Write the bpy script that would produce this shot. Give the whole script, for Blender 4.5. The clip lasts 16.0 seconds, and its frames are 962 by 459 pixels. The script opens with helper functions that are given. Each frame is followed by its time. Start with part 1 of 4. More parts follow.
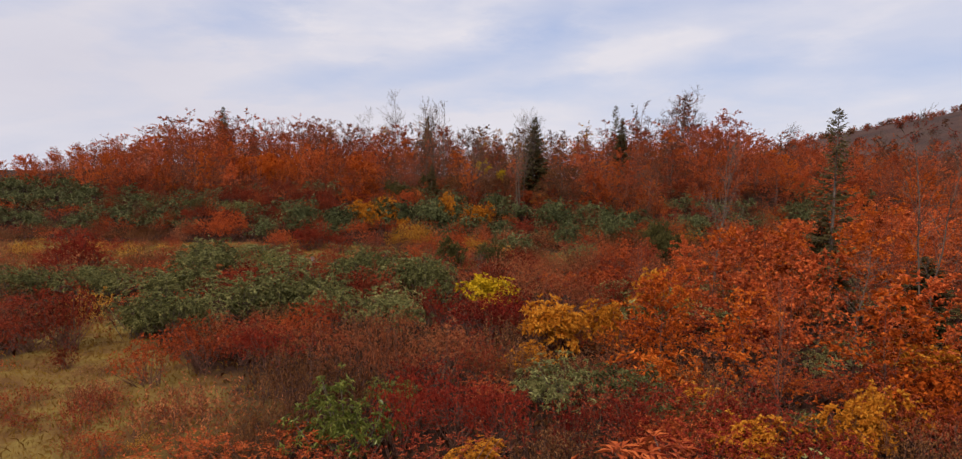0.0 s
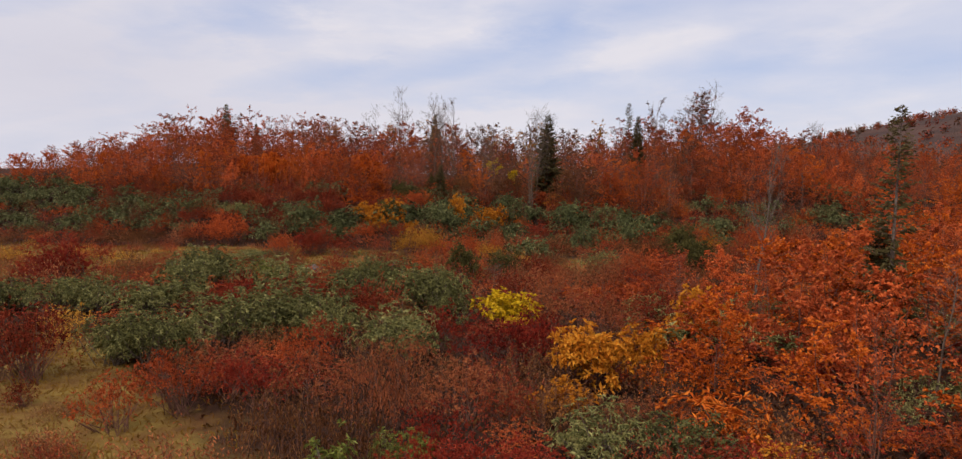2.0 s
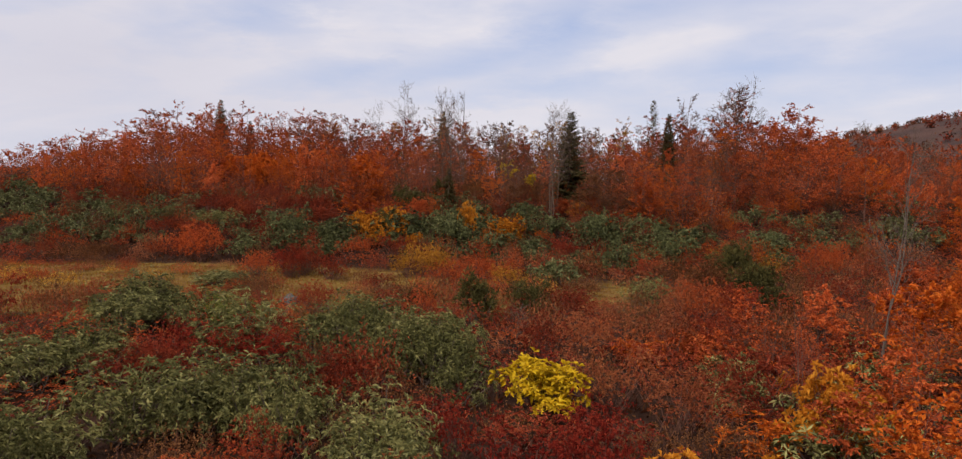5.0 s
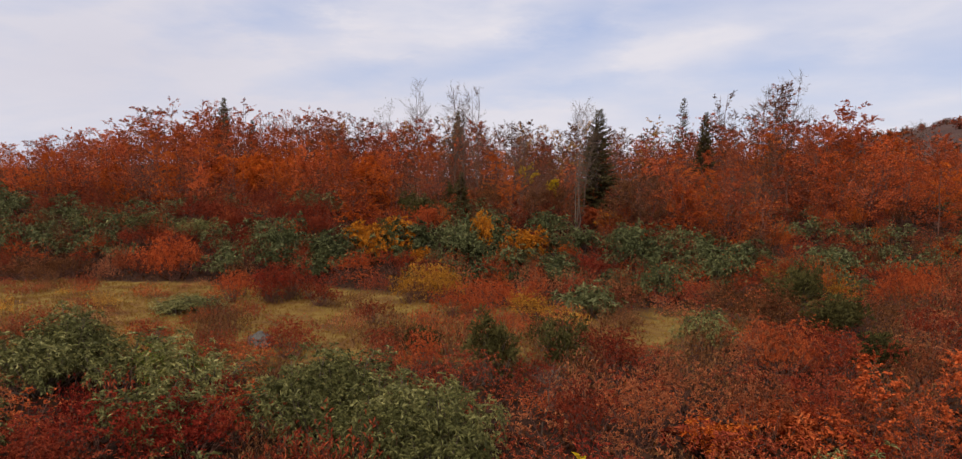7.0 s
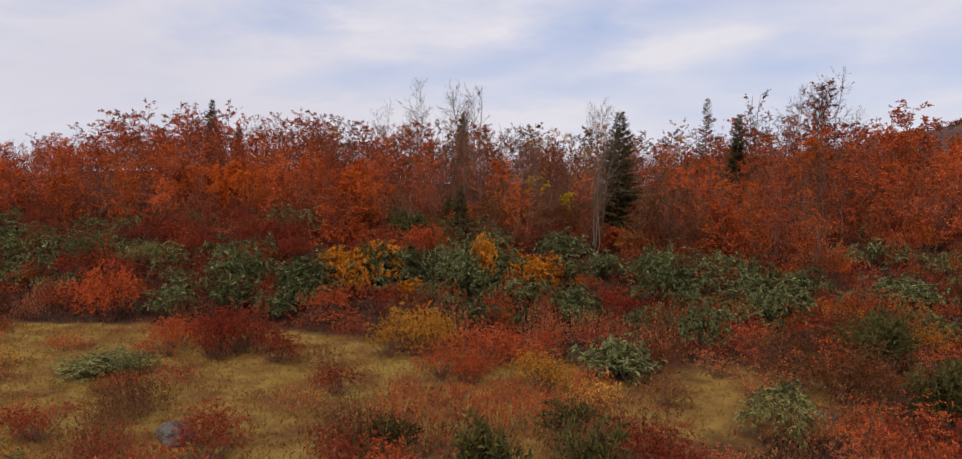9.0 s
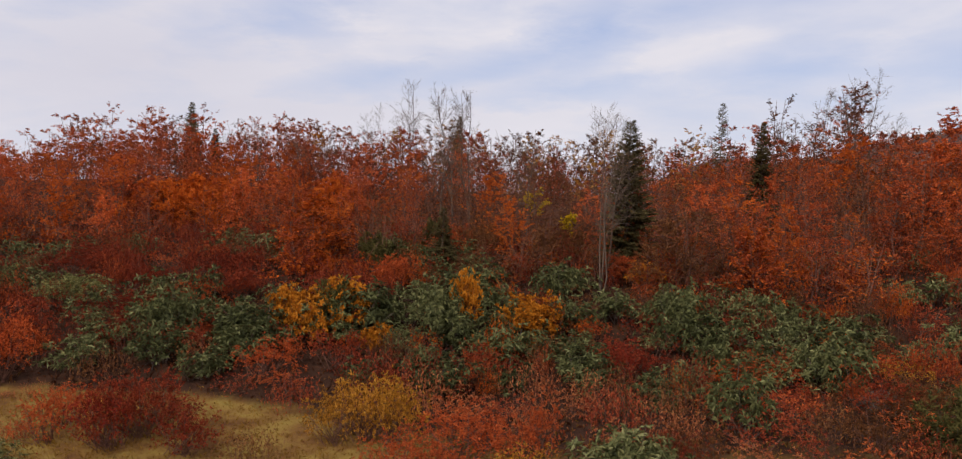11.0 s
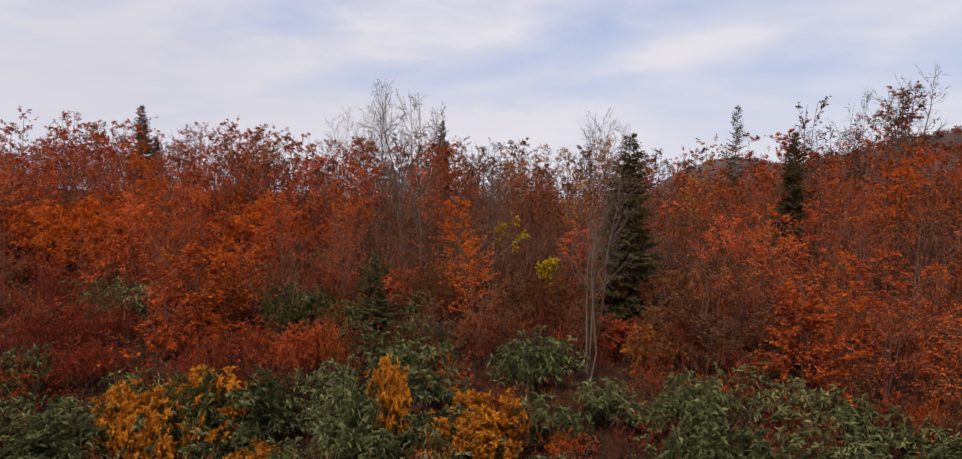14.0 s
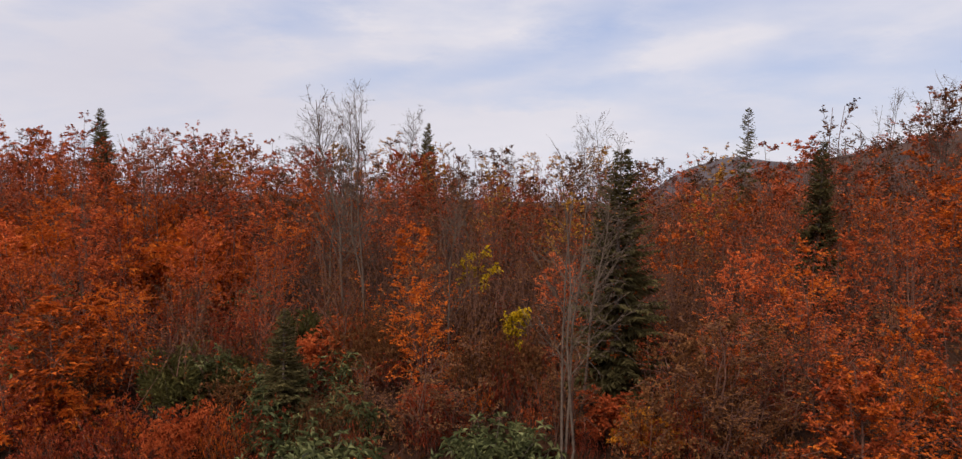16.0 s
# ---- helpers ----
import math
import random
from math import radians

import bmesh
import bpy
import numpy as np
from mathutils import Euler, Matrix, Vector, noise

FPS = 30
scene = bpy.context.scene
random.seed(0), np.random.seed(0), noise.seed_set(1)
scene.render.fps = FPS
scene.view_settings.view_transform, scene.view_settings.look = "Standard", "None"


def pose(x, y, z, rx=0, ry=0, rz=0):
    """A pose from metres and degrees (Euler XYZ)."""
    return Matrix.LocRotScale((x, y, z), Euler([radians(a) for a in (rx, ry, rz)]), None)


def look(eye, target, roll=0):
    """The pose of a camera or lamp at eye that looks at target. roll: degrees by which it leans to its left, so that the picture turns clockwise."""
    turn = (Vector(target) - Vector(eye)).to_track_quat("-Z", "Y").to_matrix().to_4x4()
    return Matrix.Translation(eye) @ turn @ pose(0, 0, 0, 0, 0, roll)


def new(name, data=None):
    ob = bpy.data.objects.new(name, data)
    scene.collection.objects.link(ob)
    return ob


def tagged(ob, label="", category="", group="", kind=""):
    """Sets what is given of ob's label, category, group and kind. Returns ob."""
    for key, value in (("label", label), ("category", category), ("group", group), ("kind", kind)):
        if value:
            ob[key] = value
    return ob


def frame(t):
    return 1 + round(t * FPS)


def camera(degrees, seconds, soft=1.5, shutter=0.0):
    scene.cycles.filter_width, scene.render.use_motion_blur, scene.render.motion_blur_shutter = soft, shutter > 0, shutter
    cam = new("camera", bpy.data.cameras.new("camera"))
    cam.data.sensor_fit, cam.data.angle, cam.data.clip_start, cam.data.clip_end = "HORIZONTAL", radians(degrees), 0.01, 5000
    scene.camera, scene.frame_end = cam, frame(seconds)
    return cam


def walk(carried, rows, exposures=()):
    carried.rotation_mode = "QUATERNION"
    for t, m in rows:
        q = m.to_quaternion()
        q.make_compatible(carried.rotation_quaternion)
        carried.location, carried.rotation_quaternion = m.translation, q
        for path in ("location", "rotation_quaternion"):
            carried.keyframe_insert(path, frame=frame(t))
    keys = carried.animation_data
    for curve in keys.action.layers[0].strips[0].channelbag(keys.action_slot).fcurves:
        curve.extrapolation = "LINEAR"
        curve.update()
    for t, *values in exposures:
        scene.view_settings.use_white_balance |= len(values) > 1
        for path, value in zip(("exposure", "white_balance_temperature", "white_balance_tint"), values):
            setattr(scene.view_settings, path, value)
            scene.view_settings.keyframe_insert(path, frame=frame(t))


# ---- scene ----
cam = camera(70.0, 16.0, 1.35)
PATH = [
    (0, (0.168, 0.232, 3.505), (0.180, 2.226, 3.352), 0.80),
    (0.5, (0.081, 0.589, 3.558), (0.088, 2.583, 3.404), 0.74),
    (1, (-0.009, 1.006, 3.599), (-0.007, 3.000, 3.443), 0.77),
    (1.5, (-0.076, 1.482, 3.625), (-0.078, 3.476, 3.467), 0.82),
    (2, (-0.119, 2.043, 3.646), (-0.124, 4.036, 3.487), 0.90),
    (2.5, (-0.157, 2.686, 3.680), (-0.163, 4.680, 3.520), 0.98),
    (3, (-0.202, 3.403, 3.725), (-0.208, 5.397, 3.565), 1.03),
    (3.5, (-0.252, 4.199, 3.767), (-0.258, 6.193, 3.605), 1.08),
    (4, (-0.300, 5.101, 3.806), (-0.310, 7.095, 3.644), 1.10),
    (6.5, (-0.488, 9.934, 4.080), (-0.554, 11.926, 3.917), 1.40),
    (7, (-0.498, 10.990, 4.119), (-0.573, 12.982, 3.957), 1.40),
    (7.5, (-0.504, 12.099, 4.230), (-0.587, 14.091, 4.067), 1.40),
    (8, (-0.496, 13.245, 4.371), (-0.586, 15.236, 4.206), 1.40),
    (8.5, (-0.474, 14.363, 4.507), (-0.570, 16.354, 4.343), 1.38),
    (9, (-0.444, 15.423, 4.630), (-0.544, 17.414, 4.469), 1.30),
    (11.5, (0.066, 20.502, 5.393), (-0.049, 22.493, 5.236), 1.50),
    (12, (0.205, 21.575, 5.542), (0.090, 23.565, 5.385), 1.41),
    (12.5, (0.369, 22.570, 5.699), (0.253, 24.560, 5.541), 1.42),
    (13, (0.549, 23.552, 5.858), (0.433, 25.542, 5.699), 1.45),
    (13.5, (0.749, 24.571, 6.005), (0.631, 26.561, 5.845), 1.43),
    (14, (0.955, 25.631, 6.137), (0.835, 27.621, 5.978), 1.40),
    (14.5, (1.155, 26.674, 6.270), (1.031, 28.664, 6.111), 1.40),
    (15, (1.356, 27.684, 6.414), (1.229, 29.674, 6.255), 1.38),
    (15.5, (1.566, 28.705, 6.569), (1.436, 30.694, 6.409), 1.33),
    (16, (1.788, 29.778, 6.732), (1.659, 31.768, 6.572), 1.30),
]
walk(cam, [(t, look(eye, target, roll)) for t, eye, target, roll in PATH])

# ---- world, sun ----
SUN_AZ, SUN_EL = radians(210), radians(51)   # a veiled sun behind and to the left of the camera
world = bpy.data.worlds.new("sky")
scene.world = world
world.use_nodes = True
wt = world.node_tree
wt.nodes.clear()


def wnode(kind, **sets):
    n = wt.nodes.new(kind)
    for key, value in sets.items():
        n.inputs[key.replace("_", " ")].default_value = value
    return n


sky = wt.nodes.new("ShaderNodeTexSky")
sky.sky_type, sky.sun_disc = "NISHITA", False
sky.sun_elevation, sky.sun_rotation = SUN_EL, SUN_AZ
sky.altitude, sky.dust_density = 900, 1.5
coord = wt.nodes.new("ShaderNodeTexCoord")
flat = wt.nodes.new("ShaderNodeMapping")
flat.inputs["Scale"].default_value = (1.6, 1.0, 5.5)
flat.inputs["Rotation"].default_value = (0, radians(5), 0)
flat.inputs["Location"].default_value = (0.35, 0.0, 0.2)
big = wnode("ShaderNodeTexNoise", Scale=1.6, Detail=5.0, Roughness=0.52, Distortion=0.5)
fine = wnode("ShaderNodeTexNoise", Scale=5.5, Detail=4.0, Roughness=0.55, Distortion=0.3)
both = wnode("ShaderNodeMath")
both.operation = "MULTIPLY_ADD"
both.inputs[1].default_value = 0.28
cover = wt.nodes.new("ShaderNodeValToRGB")
cover.color_ramp.elements[0].position, cover.color_ramp.elements[0].color = 0.46, (0.50, 0.50, 0.50, 1)
cover.color_ramp.elements[1].position, cover.color_ramp.elements[1].color = 0.70, (1, 1, 1, 1)
tone = wt.nodes.new("ShaderNodeMix")
tone.data_type = "RGBA"
tone.inputs["A"].default_value = (7.3, 7.2, 7.95, 1)
tone.inputs["B"].default_value = (8.2, 7.85, 8.35, 1)
blue = wt.nodes.new("ShaderNodeMix")
blue.data_type = "RGBA"
blue.inputs["Factor"].default_value = 0.72
blue.inputs["B"].default_value = (5.2, 5.85, 8.3, 1)
mixed = wt.nodes.new("ShaderNodeMix")
mixed.data_type = "RGBA"


def wmath(op, a, b):
    n = wt.nodes.new("ShaderNodeMath")
    n.operation = op
    for i, v in enumerate((a, b)):
        if isinstance(v, (int, float)):
            n.inputs[i].default_value = v
        else:
            wt.links.new(v, n.inputs[i])
    return n.outputs[0]


split = wt.nodes.new("ShaderNodeSeparateXYZ")
wt.links.new(coord.outputs["Generated"], split.inputs[0])
ahead = wmath("MAXIMUM", wmath("ABSOLUTE", split.outputs["Y"], 0), 0.15)
ragged = wnode("ShaderNodeTexNoise", Scale=6.0, Detail=7.0, Roughness=0.65)
wt.links.new(flat.outputs["Vector"], ragged.inputs["Vector"])
fray = wmath("SUBTRACT", ragged.outputs[0], 0.5)
plane = wt.nodes.new("ShaderNodeCombineXYZ")
wt.links.new(wmath("ADD", wmath("DIVIDE", split.outputs["X"], ahead), wmath("MULTIPLY", fray, 0.22)), plane.inputs[0])
wt.links.new(wmath("ADD", wmath("DIVIDE", split.outputs["Z"], ahead), wmath("MULTIPLY", fray, 0.07)), plane.inputs[1])


def sky_spots(spots):
    """Soft-edged places in the sky: across, up, half length, half height, tilt, strength."""
    total = None
    for across, up, long, high, tilt, much in spots:
        spot = wt.nodes.new("ShaderNodeMapping")
        spot.vector_type = "TEXTURE"
        spot.inputs["Location"].default_value = (across, up, 0)
        spot.inputs["Rotation"].default_value = (0, 0, radians(tilt))
        spot.inputs["Scale"].default_value = (long, high, 1)
        ease = wt.nodes.new("ShaderNodeTexGradient")
        ease.gradient_type = "SPHERICAL"
        wt.links.new(plane.outputs[0], spot.inputs["Vector"])
        wt.links.new(spot.outputs[0], ease.inputs["Vector"])
        bit = wmath("MULTIPLY", wmath("POWER", ease.outputs["Fac"], 0.8), much)
        total = bit if total is None else wmath("MAXIMUM", total, bit)
    return total


thin_sky = sky_spots((
    (-0.02, 0.160, 0.26, 0.036, 12, 0.8), (0.09, 0.205, 0.15, 0.075, 28, 1.0), (0.24, 0.250, 0.28, 0.050, 8, 0.8),
    (0.38, 0.160, 0.20, 0.045, 6, 0.8), (0.62, 0.165, 0.26, 0.045, 8, 0.75), (-0.33, 0.225, 0.12, 0.060, -12, 0.65),
    (-0.22, 0.135, 0.18, 0.030, 6, 0.65), (-0.62, 0.265, 0.18, 0.040, 10, 0.5), (0.06, 0.125, 0.22, 0.030, 4, 0.7)))
grey_sky = sky_spots(((-0.62, 0.15, 0.50, 0.20, 0, 0.9), (-0.45, 0.09, 0.60, 0.10, 4, 0.7), (0.30, 0.09, 0.30, 0.05, 0, 0.3)))
dull = wt.nodes.new("ShaderNodeMix")
dull.data_type = "RGBA"
dull.inputs["B"].default_value = (6.5, 6.35, 7.25, 1)
wt.links.new(grey_sky, dull.inputs["Factor"])
wt.links.new(tone.outputs["Result"], dull.inputs["A"])
veil = wmath("SUBTRACT", 1.0, thin_sky)
back = wnode("ShaderNodeBackground", Strength=0.1)
out = wt.nodes.new("ShaderNodeOutputWorld")
wl = wt.links.new
wl(coord.outputs["Generated"], flat.inputs["Vector"])
wl(flat.outputs["Vector"], big.inputs["Vector"])
wl(flat.outputs["Vector"], fine.inputs["Vector"])
wl(fine.outputs[0], both.inputs[0])
wl(big.outputs[0], both.inputs[2])
wl(both.outputs[0], cover.inputs[0])
wl(fine.outputs[0], tone.inputs["Factor"])
wl(sky.outputs[0], blue.inputs["A"])
wl(wmath("MULTIPLY", cover.outputs[0], veil), mixed.inputs["Factor"])
wl(blue.outputs["Result"], mixed.inputs["A"])
wl(dull.outputs["Result"], mixed.inputs["B"])
wl(mixed.outputs["Result"], back.inputs["Color"])
wl(back.outputs[0], out.inputs["Surface"])

sun = new("sun", bpy.data.lights.new("sun", "SUN"))
sun.data.energy, sun.data.angle, sun.data.color = 3.0, radians(10), (1.0, 0.90, 0.77)
sun.matrix_world = look((-20, -25, 50), (0, 10, 0))

# ---- materials ----


def material(name, build):
    m = bpy.data.materials.new(name)
    m.use_nodes = True
    nt = m.node_tree
    nt.nodes.clear()
    o = nt.nodes.new("ShaderNodeOutputMaterial")
    nt.links.new(build(nt), o.inputs["Surface"])
    return m


def ramp(nt, source, stops):
    r = nt.nodes.new("ShaderNodeValToRGB")
    r.color_ramp.interpolation = "LINEAR"
    while len(r.color_ramp.elements) < len(stops):
        r.color_ramp.elements.new(0.5)
    for i, (p, c) in enumerate(stops):
        r.color_ramp.elements[i].position = p
        r.color_ramp.elements[i].color = (*c, 1)
    nt.links.new(source, r.inputs[0])
    return r.outputs["Color"]


def mathn(nt, op, a, b):
    n = nt.nodes.new("ShaderNodeMath")
    n.operation = op
    for i, v in enumerate((a, b)):
        if isinstance(v, (int, float)):
            n.inputs[i].default_value = v
        else:
            nt.links.new(v, n.inputs[i])
    return n.outputs[0]


def noisy(nt, scale, detail=4.0, rough=0.55, space="Object"):
    c = nt.nodes.new("ShaderNodeTexCoord")
    n = nt.nodes.new("ShaderNodeTexNoise")
    n.inputs["Scale"].default_value = scale
    n.inputs["Detail"].default_value = detail
    n.inputs["Roughness"].default_value = rough
    nt.links.new(c.outputs[space], n.inputs["Vector"])
    return n.outputs[0]


def bsdf(nt, colour, rough, spec=0.3, bump=None, depth=0.02):
    b = nt.nodes.new("ShaderNodeBsdfPrincipled")
    nt.links.new(colour, b.inputs["Base Color"])
    b.inputs["Roughness"].default_value = rough
    b.inputs["Specular IOR Level"].default_value = spec
    if bump is not None:
        k = nt.nodes.new("ShaderNodeBump")
        k.inputs["Distance"].default_value = depth
        nt.links.new(bump, k.inputs["Height"])
        nt.links.new(k.outputs[0], b.inputs["Normal"])
    return b.outputs[0]


def leaf_material(name, stops, rough=0.65, through_light=0.26, spec=0.08, grain=1.9, lone=0.48):
    """Leaves: each one its own tone, each plant its own leaning, patches of turned colour."""
    stops = [(p, (r * k, g * 0.87 * k, b * 0.62 * k)) for (p, (r, g, b)), k in zip(stops, (0.42, 0.94, 1.12) if len(stops) == 3 else (0.6, 0.86, 0.86, 0.86))]

    def build(nt):
        g = nt.nodes.new("ShaderNodeNewGeometry")
        o = nt.nodes.new("ShaderNodeObjectInfo")
        a = mathn(nt, "MULTIPLY", g.outputs["Random Per Island"], lone)
        b = mathn(nt, "MULTIPLY", o.outputs["Random"], 0.3)
        c = mathn(nt, "MULTIPLY", noisy(nt, grain, 3.0), 0.8)
        f = mathn(nt, "ADD", mathn(nt, "ADD", a, b), mathn(nt, "SUBTRACT", c, 0.30))
        col = ramp(nt, f, stops)
        p = bsdf(nt, col, rough, spec)
        tr = nt.nodes.new("ShaderNodeBsdfTranslucent")
        nt.links.new(col, tr.inputs["Color"])
        mx = nt.nodes.new("ShaderNodeMixShader")
        mx.inputs[0].default_value = through_light
        nt.links.new(p, mx.inputs[1])
        nt.links.new(tr.outputs[0], mx.inputs[2])
        return mx.outputs[0]
    return material(name, build)


LEAF = {
    "crimson": leaf_material("crimson leaves", [(0.1, (0.11, 0.014, 0.012)), (0.5, (0.25, 0.028, 0.024)), (0.95, (0.42, 0.08, 0.05))]),
    "maroon": leaf_material("maroon leaves", [(0.1, (0.10, 0.024, 0.016)), (0.5, (0.26, 0.045, 0.03)), (0.95, (0.44, 0.12, 0.065))]),
    "rust": leaf_material("rust red leaves", [(0.1, (0.20, 0.045, 0.02)), (0.5, (0.43, 0.094, 0.040)), (0.95, (0.58, 0.175, 0.07))]),
    "orange": leaf_material("orange leaves", [(0.1, (0.27, 0.052, 0.012)), (0.5, (0.54, 0.122, 0.022)), (0.95, (0.66, 0.22, 0.04))]),
    "flame": leaf_material("flame orange leaves", [(0.1, (0.26, 0.055, 0.02)), (0.5, (0.62, 0.145, 0.055)), (0.95, (0.74, 0.25, 0.10))]),
    "gold": leaf_material("golden leaves", [(0.1, (0.32, 0.11, 0.014)), (0.5, (0.54, 0.22, 0.026)), (0.95, (0.64, 0.35, 0.06))]),
    "yellow": leaf_material("yellow leaves", [(0.1, (0.35, 0.24, 0.015)), (0.5, (0.62, 0.46, 0.02)), (0.95, (0.72, 0.58, 0.06))]),
    "pink": leaf_material("faded pink brown leaves", [(0.1, (0.17, 0.06, 0.035)), (0.5, (0.36, 0.12, 0.07)), (0.95, (0.50, 0.22, 0.12))]),
    "brown": leaf_material("withered brown leaves", [(0.1, (0.08, 0.035, 0.018)), (0.5, (0.17, 0.075, 0.04)), (0.95, (0.31, 0.16, 0.085))]),
    "green": leaf_material("evergreen leaves", [(0.1, (0.032, 0.038, 0.018)), (0.5, (0.094, 0.118, 0.062)), (0.95, (0.25, 0.28, 0.165))], 0.55, 0.12, 0.14, 5.0),
    "olive": leaf_material("olive evergreen leaves", [(0.1, (0.05, 0.056, 0.022)), (0.5, (0.15, 0.168, 0.078)), (0.95, (0.37, 0.38, 0.20))], 0.55, 0.12, 0.16, 5.0),
    "moss": leaf_material("young conifer needles", [(0.1, (0.035, 0.038, 0.018)), (0.5, (0.085, 0.086, 0.038)), (0.95, (0.17, 0.165, 0.07))], 0.7, 0.15, 0.08),
    "ochre": leaf_material("ochre leaves", [(0.1, (0.22, 0.10, 0.02)), (0.5, (0.55, 0.29, 0.05)), (0.95, (0.66, 0.42, 0.10))]),
    "litter": leaf_material("fallen leaves and dry shoots", [(0.1, (0.03, 0.012, 0.008)), (0.4, (0.10, 0.036, 0.022)), (0.7, (0.15, 0.075, 0.04)), (0.95, (0.12, 0.10, 0.035))], 0.8, 0.1, 0.05),
    "lime": leaf_material("bright evergreen leaves", [(0.1, (0.06, 0.085, 0.02)), (0.5, (0.14, 0.18, 0.04)), (0.95, (0.26, 0.30, 0.09))], 0.45, 0.15, 0.3, 5.0),
    "needle": leaf_material("spruce needles", [(0.1, (0.06, 0.052, 0.03)), (0.5, (0.115, 0.105, 0.06)), (0.95, (0.18, 0.165, 0.095))], 0.8, 0.15, 0.05),
    "straw": leaf_material("straw grass blades", [(0.1, (0.26, 0.12, 0.04)), (0.5, (0.28, 0.18, 0.05)), (0.95, (0.36, 0.27, 0.08))], 0.75, 0.42, 0.05, 0.8, 0.22),
    "dry": leaf_material("dry brown stalks", [(0.1, (0.12, 0.05, 0.03)), (0.5, (0.25, 0.12, 0.07)), (0.95, (0.42, 0.25, 0.14))], 0.8, 0.15, 0.1),
}


def bark_build(stops):
    def build(nt):
        n = noisy(nt, 14, 5, 0.6)
        return bsdf(nt, ramp(nt, n, stops), 0.85, 0.15, n, 0.01)
    return build


BARK = material("grey brown bark", bark_build([(0.3, (0.07, 0.05, 0.04)), (0.7, (0.20, 0.15, 0.12))]))
PALE_BARK = material("pale grey bark", bark_build([(0.3, (0.065, 0.044, 0.034)), (0.7, (0.165, 0.115, 0.086))]))
TWIG = material("reddish twig bark", bark_build([(0.3, (0.075, 0.036, 0.026)), (0.7, (0.21, 0.098, 0.068))]))


def ground_build(nt):
    c = nt.nodes.new("ShaderNodeTexCoord")
    sep = nt.nodes.new("ShaderNodeSeparateXYZ")
    nt.links.new(c.outputs["Object"], sep.inputs[0])
    grass = ramp(nt, noisy(nt, 1.1, 8, 0.65), [(0.3, (0.085, 0.033, 0.016)), (0.46, (0.16, 0.082, 0.024)), (0.62, (0.23, 0.15, 0.038)), (0.8, (0.15, 0.12, 0.03))])
    # brown litter among the shrubs, its colour lowered to deepen the shaded gaps
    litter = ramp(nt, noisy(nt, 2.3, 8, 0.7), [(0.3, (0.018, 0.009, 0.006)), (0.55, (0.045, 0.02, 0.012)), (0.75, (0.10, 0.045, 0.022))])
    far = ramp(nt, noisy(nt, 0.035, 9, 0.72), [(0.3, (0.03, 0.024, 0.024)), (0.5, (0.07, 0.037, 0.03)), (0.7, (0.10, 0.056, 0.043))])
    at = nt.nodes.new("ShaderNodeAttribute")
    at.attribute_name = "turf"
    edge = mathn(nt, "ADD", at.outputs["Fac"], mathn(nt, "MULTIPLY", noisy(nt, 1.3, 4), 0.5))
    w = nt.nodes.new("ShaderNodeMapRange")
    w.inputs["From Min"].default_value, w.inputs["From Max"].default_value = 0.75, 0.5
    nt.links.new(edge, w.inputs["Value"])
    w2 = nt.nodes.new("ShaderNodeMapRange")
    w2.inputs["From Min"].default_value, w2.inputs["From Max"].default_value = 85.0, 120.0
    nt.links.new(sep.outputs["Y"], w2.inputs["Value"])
    # bare, snow-flecked heights far off; distance haze is mixed into their mauve grey
    bare = ramp(nt, noisy(nt, 0.02, 9, 0.72), [(0.3, (0.055, 0.046, 0.052)), (0.5, (0.09, 0.074, 0.082)), (0.66, (0.125, 0.105, 0.11)), (0.72, (0.5, 0.5, 0.52))])
    w3 = nt.nodes.new("ShaderNodeMapRange")
    w3.inputs["From Min"].default_value, w3.inputs["From Max"].default_value = 800.0, 1000.0
    nt.links.new(sep.outputs["Y"], w3.inputs["Value"])
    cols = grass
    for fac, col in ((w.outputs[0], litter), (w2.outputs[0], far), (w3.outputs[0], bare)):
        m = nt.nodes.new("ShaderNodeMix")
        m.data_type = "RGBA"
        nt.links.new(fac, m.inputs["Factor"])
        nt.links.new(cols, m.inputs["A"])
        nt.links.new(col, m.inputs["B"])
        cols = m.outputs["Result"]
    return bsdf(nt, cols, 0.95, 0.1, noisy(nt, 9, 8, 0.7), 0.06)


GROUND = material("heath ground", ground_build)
ROCK = material("lichen grey rock", lambda nt: bsdf(nt, ramp(nt, noisy(nt, 6, 9, 0.7), [(0.3, (0.05, 0.045, 0.04)), (0.55, (0.12, 0.108, 0.096)), (0.75, (0.22, 0.20, 0.18))]), 0.95, 0.04, noisy(nt, 14, 9, 0.7), 0.05))

# ---- ground ----


def smooth(a, b, v):
    k = min(1.0, max(0.0, (v - a) / (b - a)))
    return k * k * (3 - 2 * k)


